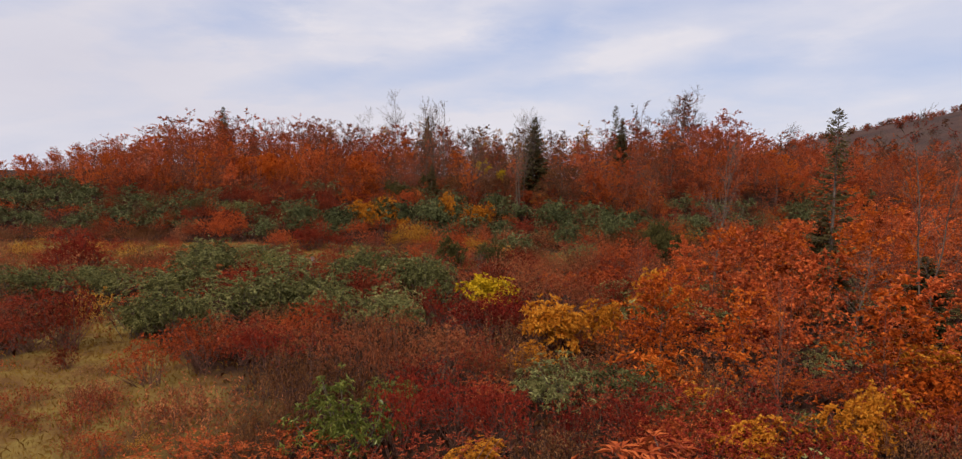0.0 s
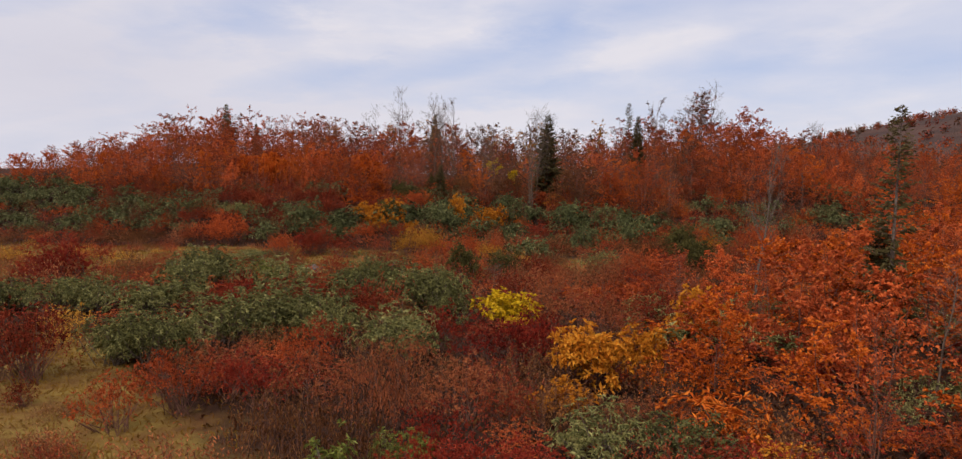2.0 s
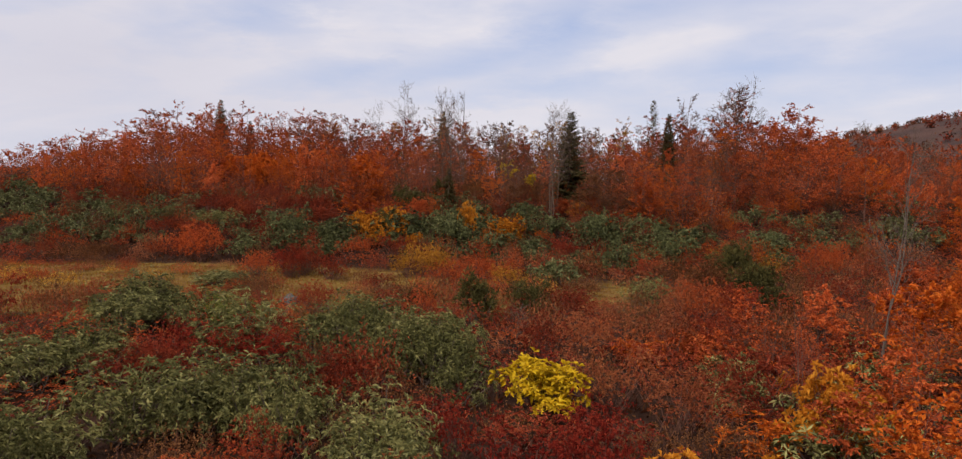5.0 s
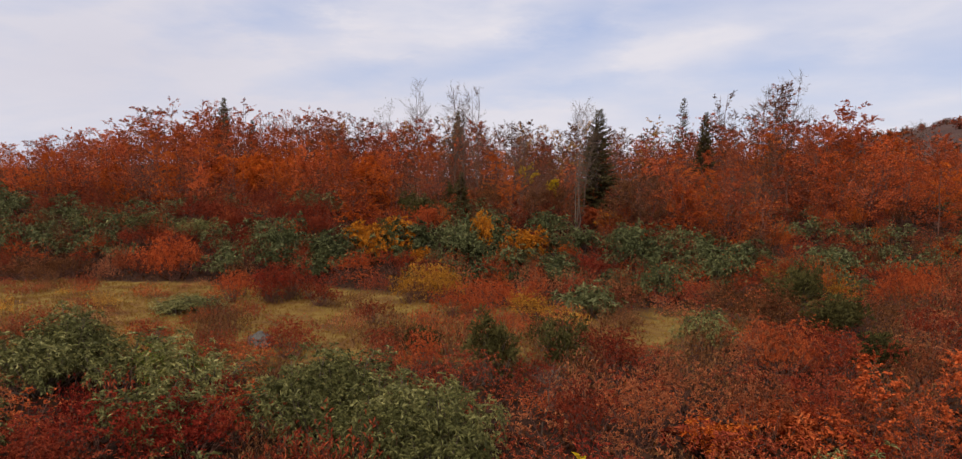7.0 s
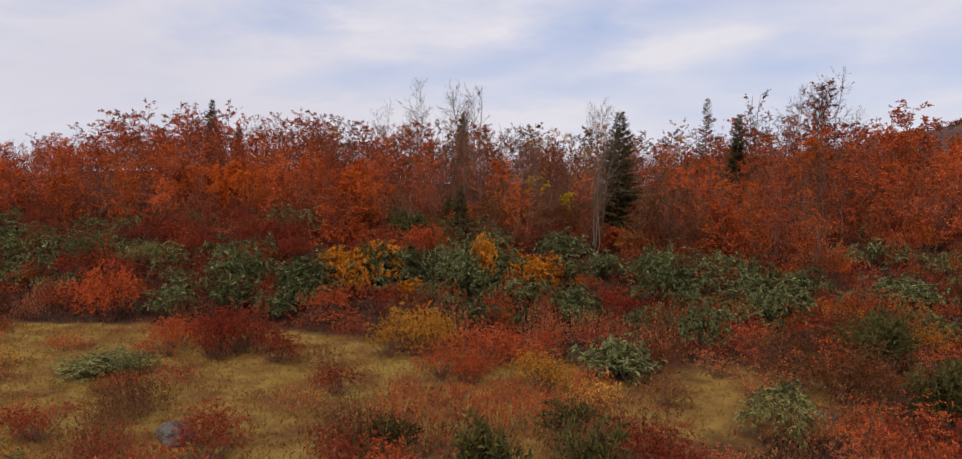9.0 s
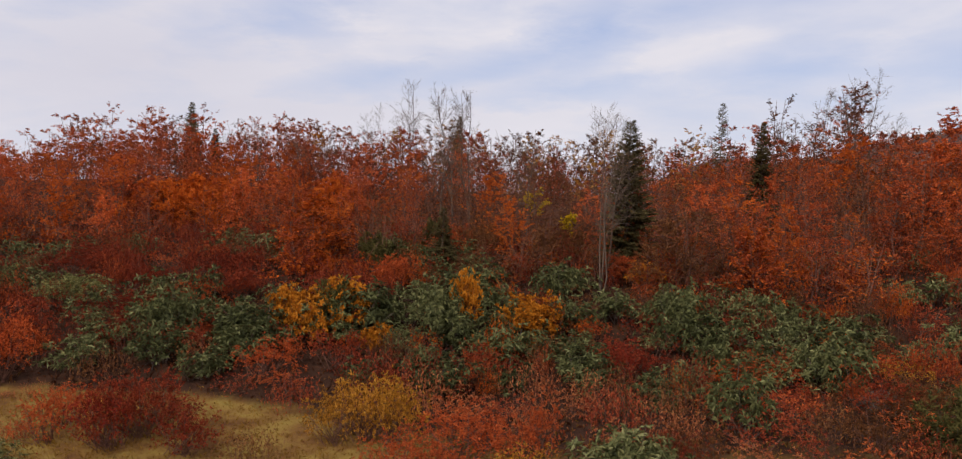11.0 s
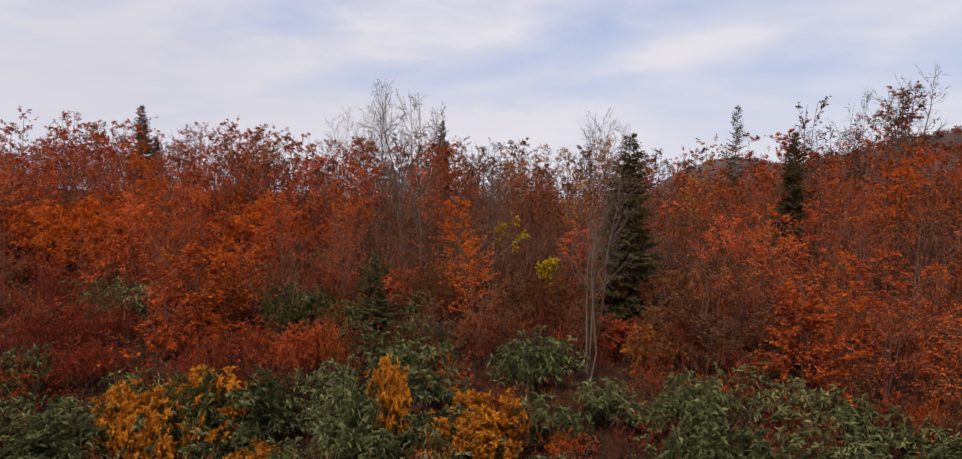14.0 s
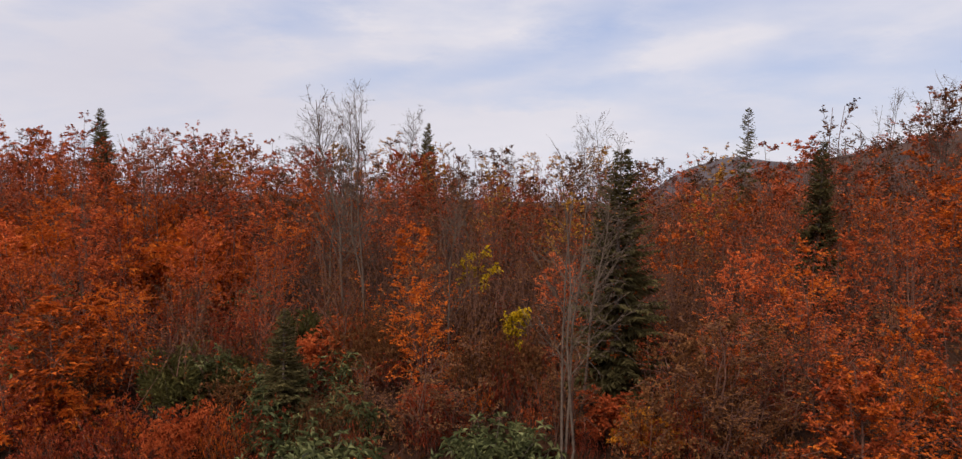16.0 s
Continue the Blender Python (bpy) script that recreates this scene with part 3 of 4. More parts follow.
def plant(kit, name, x, y, width, height, leaf, label, category, group="", wood=None, sink=0.0):
    """One plant: an Empty at its foot, its leaves and its wood under it."""
    ob = new(name)
    ob.empty_display_size = 0.2
    w0, h0 = SIZE[kit]
    s, sz = width / w0, height / h0
    ob.matrix_world = pose(x, y, ground_z(x, y) - sink, 0, 0, turn.uniform(0, 360)) @ Matrix.Diagonal((s * turn.uniform(0.93, 1.07), s * turn.uniform(0.93, 1.07), sz, 1))
    SPOTS.append((x, y, width * (0.62 if y < 16 else 0.48)))
    clumps = [Matrix()]
    if PARTS[kit][0] == "foliage" and s > 1.15:   # a wide bush is several grown together
        n = 3 if s < 1.5 else 5
        k = 0.62 if n == 3 else 0.5
        off = turn.uniform(0, 6.28)
        clumps = [Matrix.LocRotScale(((1 - k) * 0.46 * w0 * math.cos(off + i * 6.28 / n), (1 - k) * 0.46 * w0 * math.sin(off + i * 6.28 / n), 0), Euler((0, 0, turn.uniform(0, 6))), (k, k, turn.uniform(0.65, 1.05))) for i in range(n)]
        if n == 5:
            clumps[0] = Matrix.LocRotScale((0, 0, 0), None, (k, k, 1.1))
    for word, me, mat, c in [(*z, c) for c in clumps for z in zip(PARTS[kit], KITS[kit][turn.randrange(len(KITS[kit]))], (LEAF[leaf], wood))]:
        p = new(word, me)
        p.parent = ob
        p.matrix_basis = c
        if word in ("foliage", "branchwork", "crown") or kit in ("low_beech", "thin"):
            p["kind"] = "stuff"
        if mat:
            p.material_slots[0].link, p.material_slots[0].material = "OBJECT", mat
    return tagged(ob, label, category, group)


JOINED = {}


def joined(pile, kit, x, y, width, height, leaf, wood=None):
    """Adds a plant to one of the piles that each become a single mesh of uncounted growth."""
    w0, h0 = SIZE[kit]
    s = width / w0
    m = np.array(pose(x, y, ground_z(x, y), 0, 0, turn.uniform(0, 360)) @ Matrix.Diagonal((s, s, height / h0, 1)))
    foliage, branches = KITS[kit][turn.randrange(len(KITS[kit]))]
    for me, mat in ((foliage, LEAF[leaf]), (branches, wood or branches.materials[0])):
        JOINED.setdefault(pile, []).append((me, m, mat))


def lay_out(pile, label, category):
    mats, co, corners, starts, index, at = [], [], [], [], [], 0
    for me, m, mat in JOINED[pile]:
        if mat not in mats:
            mats.append(mat)
        v = np.empty(len(me.vertices) * 3, np.float32)
        me.vertices.foreach_get("co", v)
        co.append(v.reshape(-1, 3) @ m[:3, :3].T + m[:3, 3])
        c = np.empty(len(me.loops), np.int32)
        me.loops.foreach_get("vertex_index", c)
        st = np.empty(len(me.polygons), np.int32)
        me.polygons.foreach_get("loop_start", st)
        starts.append(st + sum(map(len, corners)))
        corners.append(c + at)
        index.append(np.full(len(st), mats.index(mat), np.int32))
        at += len(me.vertices)
    out_mesh = bpy.data.meshes.new(pile)
    out_mesh.vertices.add(at)
    out_mesh.vertices.foreach_set("co", np.concatenate(co).astype(np.float32).ravel())
    allc, alls = np.concatenate(corners), np.concatenate(starts)
    out_mesh.loops.add(len(allc))
    out_mesh.loops.foreach_set("vertex_index", allc)
    out_mesh.polygons.add(len(alls))
    out_mesh.polygons.foreach_set("loop_start", alls)
    for mat in mats:
        out_mesh.materials.append(mat)
    out_mesh.polygons.foreach_set("material_index", np.concatenate(index))
    out_mesh.update(calc_edges=True)
    out_mesh.validate()
    return tagged(new(pile, out_mesh), label, category, kind="stuff")


WORDS = {"crimson": "crimson", "maroon": "dark maroon", "rust": "rust-red", "orange": "orange", "flame": "flame-orange", "gold": "golden", "yellow": "bright yellow", "pink": "faded pinkish-brown", "brown": "withered brown", "ochre": "ochre-gold", "olive": "olive green", "green": "dark green", "lime": "fresh green"}


def azalea(x, y, width, height, colour):
    return plant("azalea", "azalea_bush", x, y, width, height, colour, f"{WORDS[colour]} autumn azalea bush growing on the heath", "bush", f"{WORDS[colour]} azaleas")


def broadleaf(x, y, width, height, colour):
    return plant("broad", "broadleaf_shrub", x, y, width, height, colour, f"{WORDS[colour]} broad-leaved shrub in full autumn colour", "shrub", f"{WORDS[colour]} broad-leaved shrubs")


def rhododendron(x, y, width, height, colour="green"):
    return plant("bank_rhodo" if colour == "green" else "rhodo", "rhododendron_bush", x, y, width, height, colour, f"{WORDS[colour]} glossy evergreen rhododendron bush among the azaleas", "bush", "rhododendrons")


def heath(x, y, width, height, colour):
    return plant("stalk", "heath_shrub", x, y, width, height, colour, f"low {WORDS[colour]} heath shrub of thin upright shoots", "shrub", f"{WORDS[colour]} heath shrubs")


def beech(x, y, height, colour, width=0):
    return plant("beech" if height > 2.5 else "low_beech", "beech_sapling", x, y, width or height * 0.6, height, colour, f"young beech tree with dense {WORDS[colour]} leaves", "tree", f"{WORDS[colour]} beeches")


def thin_tree(x, y, height, colour, width=0):
    return plant("thin", "young_tree", x, y, width or height * 0.45, height, colour, f"slender young tree with sparse {WORDS[colour]} leaves", "tree", f"half-bare {WORDS[colour]} trees")


def bare_tree(x, y, height, width=0, wood=None):
    return plant("bare", "bare_tree", x, y, width or height * 0.34, height, "brown", "leafless pale-barked tree standing above the wood", "tree", "bare trees", wood)


def juniper(x, y, width, height, colour="green"):
    return plant("conifer_bush", "young_spruce", x, y, width, height, "moss", "young bushy green spruce growing among the shrubs", "shrub", "young spruces")


def yellow_sapling(x, y, width, height):
    return plant("sapling", "yellow_sapling", x, y, width, height, "yellow", "small sapling with a tuft of bright yellow leaves", "tree", "yellow saplings")


def spruce(x, y, height, width=0, kit="spruce"):
    return plant(kit, "spruce_tree", x, y, width or height * 0.42, height, "needle", "sparse thin-topped spruce among the beeches" if kit == "sparse" else "dark green spruce among the autumn wood", "tree", "spruces")


# ---- wood on the bank and behind it ----
spruce(-27.5, 75.5, 6.3)
spruce(-21.2, 66.0, 4.0)
spruce(-2.6, 42.0, 2.4, 1.3)
spruce(3.75, 44.2, 5.2, 2.5)
spruce(13.6, 68.0, 7.6, 2.6, "sparse")
spruce(10.9, 51.8, 5.2, 2.0)
spruce(-5.8, 82.0, 6.9, 3.0)
spruce(9.2, 17.6, 5.4, 2.0, "sparse")
spruce(10.1, 15.2, 1.9, 1.9)
spruce(9.3, 18.3, 2.6, 1.7)
bare_tree(-8.6, 72.0, 9.2)
bare_tree(-11.6, 72.0, 7.2)
bare_tree(-2.7, 46.6, 7.3)
bare_tree(-2.0, 46.1, 6.5)
bare_tree(-3.4, 47.6, 6.0)
bare_tree(2.5, 41.0, 6.2, 2.3)
bare_tree(3.0, 43.2, 5.2, 2.0)
bare_tree(0.2, 44.5, 4.6)
bare_tree(4.6, 55.0, 6.6)
bare_tree(-12.5, 51.0, 4.6)
bare_tree(6.9, 19.7, 4.9, 1.5, BARK)
bare_tree(9.3, 13.9, 5.2)
bare_tree(7.4, 13.2, 2.6, 1.4)
bare_tree(0.1, 21.6, 1.2, 0.9)
yellow_sapling(1.7, 44.0, 1.0, 2.0)
yellow_sapling(0.5, 48.4, 1.3, 2.4)

pick = random.Random(5)


def free_of(x, y, r, taken):
    return all((x - a) ** 2 + (y - b) ** 2 > r * r for a, b in taken)


def crowded(x, y):
    return any((x - a) ** 2 + (y - b) ** 2 < r * r for a, b, r in SPOTS)


# ---- bushes of the heath and the bank ----
azalea(-8.2, 13.6, 2.3, 1.3, "maroon")
azalea(-7.1, 12.3, 0.7, 0.5, "maroon")
rhododendron(-12.4, 19.2, 2.3, 1.3, "olive")
rhododendron(-10.2, 18.9, 2.3, 1, "olive")
rhododendron(-8.3, 18.6, 2, 1, "olive")
azalea(-13.4, 23.2, 3.3, 1.4, "crimson")
rhododendron(-8.8, 23.3, 2.8, 1.2, "olive")
rhododendron(-6.7, 15, 2.1, 1.1, "olive")
rhododendron(-4.8, 16.8, 2.4, 1.1, "olive")
rhododendron(-3.4, 16.5, 2.1, 1.1, "olive")
rhododendron(-3.2, 21.7, 2.8, 1.3, "olive")
rhododendron(-1.5, 19.9, 2.4, 1.3, "olive")
rhododendron(-1.7, 15.2, 1.7, 0.9, "olive")
azalea(-6.4, 19.2, 2, 1, "maroon")
azalea(-5.4, 21, 2.2, 1, "crimson")
azalea(-3, 18.1, 1.9, 0.9, "maroon")
azalea(-5.2, 11.4, 1.1, 0.9, "rust")
azalea(-4.6, 12.1, 1.2, 1, "rust")
azalea(-4.1, 12.6, 1, 0.9, "crimson")
azalea(-3.5, 12.4, 1, 0.8, "crimson")
azalea(-2.5, 12.2, 1.3, 0.9, "pink")
heath(-1.4, 11.6, 1.3, 1.1, "pink")
heath(-2.7, 10.6, 1.4, 0.9, "brown")
heath(-1.7, 9.7, 1.3, 0.9, "brown")
heath(-2.3, 8.8, 1, 0.8, "brown")
heath(-2.5, 8.2, 0.8, 0.6, "brown")
rhododendron(-1.4, 8.5, 1.3, 1, "lime")
rhododendron(-1.1, 10.3, 0.9, 0.5, "lime")
azalea(-0.8, 8.6, 0.8, 1.1, "crimson")
azalea(-0.1, 9.1, 0.9, 1, "crimson")
azalea(0.5, 8.8, 0.8, 1, "crimson")
azalea(-0.6, 10.6, 1, 0.7, "crimson")
broadleaf(0.6, 18.1, 1.7, 1, "yellow")
azalea(-0, 14.6, 1.6, 1, "crimson")
azalea(0.9, 14.6, 1.2, 1, "crimson")
azalea(-0.4, 11.9, 1.3, 1, "pink")
azalea(0.3, 11.6, 1, 0.7, "maroon")
broadleaf(1.7, 13.4, 1.3, 1.1, "gold")
broadleaf(2.5, 13.9, 1, 1, "gold")
broadleaf(1.1, 12.4, 0.8, 0.6, "gold")
rhododendron(1.5, 10.3, 1.5, 0.8, "olive")
rhododendron(2.5, 10.2, 1.2, 0.7, "olive")
azalea(2.5, 11.5, 1.2, 0.6, "pink")
azalea(1.4, 8.6, 0.8, 0.7, "crimson")
azalea(2.2, 8.9, 0.9, 0.7, "crimson")
rhododendron(2.9, 9.2, 0.9, 0.6, "olive")
broadleaf(3.6, 10.1, 0.8, 0.5, "gold")
broadleaf(3.7, 8.7, 1, 0.6, "gold")
broadleaf(4.9, 8.7, 0.9, 0.7, "gold")
broadleaf(5.7, 9.2, 0.9, 0.8, "gold")
broadleaf(7.8, 11.7, 1.4, 0.8, "gold")
broadleaf(6.9, 9.8, 1, 0.9, "orange")
rhododendron(4.6, 9.2, 0.9, 0.5, "olive")
broadleaf(0.1, 8.3, 0.7, 0.3, "gold")
azalea(-4.3, 8.3, 0.7, 0.3, "rust")
azalea(-6.1, 9.5, 0.6, 0.2, "maroon")
rhododendron(-9.6, 24.5, 2.6, 1.1, "olive")
rhododendron(-6.5, 23.1, 1.2, 0.95, "lime")
heath(-6.6, 25.2, 1.6, 0.6, "maroon")
rhododendron(-10.3, 19.9, 1.8, 0.8, "olive")
rhododendron(-8.1, 19.3, 2.4, 1, "olive")
rhododendron(-7, 15.4, 1.6, 0.9, "olive")
rhododendron(-6.1, 15.4, 1.6, 0.9, "olive")
rhododendron(-5.5, 16.4, 1.8, 1.2, "olive")
rhododendron(-4.4, 16.7, 1.9, 1.2, "olive")
rhododendron(-3.5, 17.4, 1.6, 1.1, "olive")
rhododendron(-3.5, 21.4, 2, 1, "olive")
rhododendron(-2.1, 20.5, 2.2, 1.2, "olive")
rhododendron(-0.9, 18.4, 1.3, 0.9, "olive")
rhododendron(-1.7, 15.6, 1.6, 1.1, "olive")
azalea(-6.5, 18.4, 1.7, 0.8, "maroon")
azalea(-6.2, 19.9, 1.7, 0.8, "crimson")
azalea(-4.9, 20.2, 1.6, 0.9, "crimson")
azalea(-2.6, 18.3, 1.4, 0.8, "maroon")
azalea(-3.1, 15.2, 1.2, 0.9, "maroon")
azalea(-3.3, 14, 1, 0.9, "rust")
azalea(-1.4, 14.2, 1.1, 0.8, "pink")
azalea(-4.5, 13.7, 1.1, 0.7, "pink")
azalea(-0.7, 15.6, 1.1, 1, "crimson")
azalea(1.1, 15.4, 1.2, 1.2, "crimson")
azalea(0.5, 14.2, 1, 0.9, "crimson")
azalea(1.8, 18.6, 1.5, 1.1, "pink")
azalea(2.6, 17.2, 1.5, 1.1, "pink")
azalea(4.1, 18.3, 1.6, 1.1, "maroon")
azalea(4.8, 25.2, 2, 1.3, "pink")
azalea(1.6, 25.7, 1.7, 1, "maroon")
azalea(6.1, 25.8, 1.9, 1.1, "maroon")
broadleaf(1.9, 14.4, 0.9, 0.8, "gold")
broadleaf(4.5, 16.2, 1.1, 1.3, "gold")
broadleaf(2.4, 14.1, 0.7, 0.7, "gold")
broadleaf(5.1, 18.9, 0.8, 0.6, "gold")
azalea(-12.7, 35.2, 3.3, 1.45, "flame")
broadleaf(-6.1, 37.5, 2.0, 1.5, "gold")
broadleaf(-5.1, 38.0, 1.6, 1.6, "gold")
broadleaf(-1.5, 38.2, 1.0, 1.9, "gold")
broadleaf(0.3, 38.1, 2.3, 1.5, "gold")
azalea(-7.2, 31.9, 2.5, 1.2, "maroon")
azalea(-9.1, 32.4, 1.4, 0.9, "rust")
azalea(-2.9, 32.3, 2.5, 1.2, "ochre")
azalea(-1.6, 30.7, 2.1, 1, "rust")
azalea(0.3, 30.8, 1.6, 0.7, "ochre")
rhododendron(-9.6, 30.2, 2.6, 0.6, "olive")
azalea(-16.6, 34.4, 3, 0.8, "brown")
azalea(-0.4, 32.3, 1.5, 0.9, "rust")
azalea(1.7, 24.7, 1.5, 1, "maroon")
azalea(2.5, 22.7, 1.5, 1, "pink")
azalea(0.8, 21.2, 1.2, 1, "maroon")
azalea(1.6, 21.2, 1.2, 1, "pink")
azalea(5, 24.7, 1.6, 1.3, "rust")
azalea(3.4, 21.3, 1.3, 1.2, "pink")
azalea(4.5, 21.6, 1.3, 1.2, "maroon")
azalea(5.5, 21.7, 1.3, 1.2, "pink")
azalea(6.5, 24.6, 1.5, 1.1, "maroon")
azalea(7.4, 24, 1.4, 1.3, "pink")
azalea(9.9, 27.9, 1.5, 1.4, "maroon")
azalea(-2.1, 24.2, 1, 1, "rust")
azalea(-5.2, 25.6, 1.3, 0.8, "maroon")
heath(-7.5, 27.2, 1.3, 0.7, "brown")
heath(-2.9, 26.6, 1.4, 0.8, "brown")
azalea(-2.9, 25.4, 1.2, 0.8, "maroon")
rhododendron(2, 30.9, 2, 0.9, "green")
rhododendron(4.4, 27.6, 1.5, 0.9, "olive")
azalea(6.7, 30, 2, 1.2, "brown")
azalea(8.9, 34.7, 2.3, 1.2, "brown")
rhododendron(11.9, 37.9, 1.7, 0.86, "green")
azalea(5.7, 30.4, 1.7, 0.9, "brown")
azalea(12.6, 33.7, 2.6, 1.6, "rust")
azalea(9.5, 29.6, 1.7, 1.1, "brown")
rhododendron(-8.9, 22.8, 2, 1.1, "olive")
rhododendron(-7.4, 23, 2, 1.1, "olive")
rhododendron(-5.7, 22.4, 1.9, 1.2, "olive")
rhododendron(-5.6, 20.8, 1.8, 1, "olive")
rhododendron(-3.1, 22.1, 1.9, 1.1, "olive")
rhododendron(-3.1, 20.6, 1.6, 1, "olive")
rhododendron(-1.7, 20.8, 1.8, 1.1, "olive")
rhododendron(-1, 20.4, 1.2, 1, "olive")
azalea(-6.7, 20.3, 1.1, 1, "crimson")
azalea(-5.5, 20.2, 0.9, 0.8, "crimson")
azalea(-4.3, 20.7, 1.1, 0.9, "maroon")
azalea(0.2, 23.4, 1, 0.9, "maroon")
azalea(-7.7, 31.5, 1.3, 1, "crimson")
azalea(-8.9, 31.6, 1.2, 1, "rust")
azalea(-6.2, 31.3, 1.6, 1, "maroon")
azalea(0.2, 29.9, 1.2, 0.9, "ochre")
azalea(-1, 31.7, 1.8, 1, "rust")
azalea(0.5, 32.1, 1.2, 1.2, "rust")
rhododendron(2, 31.1, 1.4, 1.1, "green")
azalea(3, 31.6, 1.2, 1, "brown")
azalea(2.7, 29.4, 1.1, 0.6, "brown")
azalea(-5.5, 26.3, 1.1, 0.8, "maroon")
azalea(-4.1, 29.3, 1.1, 0.7, "maroon")
heath(-2.4, 27.2, 1.5, 0.8, "rust")
heath(-0.8, 27.6, 1.5, 0.8, "rust")
heath(-7.5, 27.7, 1.4, 0.7, "brown")
azalea(-8.4, 26.3, 1.2, 0.7, "maroon")
heath(-7.1, 25.8, 1.2, 0.6, "brown")
rhododendron(4.7, 28.5, 1.1, 0.9, "green")
azalea(6.9, 30.1, 1.8, 1.3, "brown")
azalea(7.1, 33, 1.7, 0.9, "brown")
azalea(7.5, 29.2, 1.5, 1.1, "brown")
azalea(9.7, 36.6, 1.3, 0.7, "ochre")
azalea(10.5, 34.2, 1.5, 1, "ochre")
azalea(2.1, 26.5, 1.2, 0.6, "maroon")
azalea(5.7, 26.7, 1.2, 0.9, "maroon")
heath(-3.1, 26.1, 1.2, 0.7, "brown")
rhododendron(-9.2, 36.6, 2.3, 1.73, "green")
rhododendron(-7, 36.7, 2, 1.22, "green")
rhododendron(-4.5, 38.2, 2, 1.51, "green")
rhododendron(-6, 37.3, 1.7, 1.22, "green")
rhododendron(-2.1, 38.6, 2.1, 1.51, "green")
rhododendron(-0.2, 37.8, 1.9, 1.3, "green")
rhododendron(1.5, 38.8, 1.8, 1.15, "green")
rhododendron(4.5, 39.3, 2.4, 1.73, "green")
rhododendron(5.3, 37.3, 1.8, 1.37, "green")
rhododendron(4.7, 33.8, 1.5, 1.4, "green")
rhododendron(7.9, 36.4, 1.7, 1.51, "green")
rhododendron(6.6, 36.6, 1.9, 1.01, "green")
rhododendron(11.9, 37.8, 1.8, 0.86, "green")
rhododendron(-18.2, 39.9, 2.1, 1.01, "olive")
rhododendron(-13.4, 39, 2.4, 1.15, "olive")
rhododendron(-15.7, 39.3, 1.9, 1.01, "olive")
azalea(-3.9, 40.9, 1.4, 1.15, "rust")
azalea(2.5, 36.5, 1.7, 1.08, "maroon")
azalea(-11.1, 38.2, 2.1, 1.01, "maroon")
azalea(-10.3, 37.3, 1.2, 0.86, "crimson")
broadleaf(4.2, 42.2, 1.2, 0.79, "gold")
azalea(-9.3, 39, 1.5, 1.08, "rust")
azalea(-14.3, 41.4, 3.6, 1.01, "maroon")
azalea(-15.3, 38.1, 2.1, 0.86, "maroon")
broadleaf(-3.7, 37.4, 0.8, 0.7, "gold")
azalea(2.7, 31.4, 1.3, 0.8, "maroon")
rhododendron(-10.1, 37.9, 2.1, 1.15, "olive")
rhododendron(-9.3, 39.1, 1.4, 1.22, "green")
rhododendron(-6.9, 36.7, 1.8, 1.22, "green")
rhododendron(-5.4, 37.6, 1.8, 1.37, "green")
rhododendron(-4.3, 38.2, 1.7, 1.15, "green")
rhododendron(-2, 37.6, 1.9, 1.37, "green")
rhododendron(-1.3, 40.1, 1.6, 1.3, "green")
rhododendron(-2, 35.6, 1.8, 1.01, "green")
rhododendron(-0.2, 37, 1.8, 1.15, "green")
rhododendron(1.5, 41.4, 1.9, 0.94, "green")
rhododendron(2.9, 39.6, 1.8, 1.08, "green")
rhododendron(1.6, 36.3, 1.6, 0.86, "green")
rhododendron(4.6, 37.9, 1.9, 1.44, "green")
rhododendron(5.3, 36.7, 1.7, 1.15, "green")
rhododendron(7.6, 39.2, 1.8, 1.22, "green")
rhododendron(8.4, 37.5, 1.8, 1.3, "green")
rhododendron(6.6, 39.5, 1.7, 1.22, "green")
azalea(-10.1, 36.2, 1.2, 1.15, "maroon")
azalea(-8.8, 36.3, 1, 0.86, "maroon")
azalea(-12, 40.3, 2.7, 0.79, "maroon")
azalea(-8.4, 39.9, 1.9, 0.94, "maroon")
azalea(-4.5, 39.3, 1.7, 1.01, "maroon")
azalea(2.6, 36.4, 1.4, 1.01, "crimson")
azalea(-4, 40.8, 1.3, 1.22, "rust")
azalea(2.1, 38.4, 1, 0.72, "rust")
heath(-3.2, 36.3, 1.5, 0.86, "brown")
heath(0.6, 36.7, 1.5, 0.86, "brown")
heath(0.6, 39.4, 1.8, 0.86, "brown")
heath(-1.8, 41.9, 2.1, 0.86, "brown")
heath(4.2, 40, 1.7, 0.79, "brown")
broadleaf(-3.9, 37, 0.7, 0.7, "gold")
broadleaf(4.2, 42, 0.9, 0.72, "gold")
rhododendron(-11.4, 48.1, 1.6, 1.1, "olive")
rhododendron(-2.4, 41.7, 1.7, 1.08, "green")
rhododendron(-6.2, 48.9, 1.6, 1.1, "green")
rhododendron(-1.4, 42.1, 1.3, 1.01, "green")
juniper(-4.8, 42.3, 1.6, 1.3, "green")
juniper(-3.6, 46.1, 1.7, 1.3, "green")
rhododendron(-3.1, 43, 1.5, 0.86, "green")
broadleaf(-2.7, 44.1, 1.5, 1.2, "rust")
broadleaf(-0.2, 42.8, 1.3, 0.72, "rust")
thin_tree(-1.3, 42.7, 1.5, "brown", 1.3)
thin_tree(0.9, 43.2, 1.8, "brown", 1.6)
beech(2.0, 43.2, 1.5, "brown", 1.5)
thin_tree(4.4, 43.5, 1.9, "rust", 1.6)
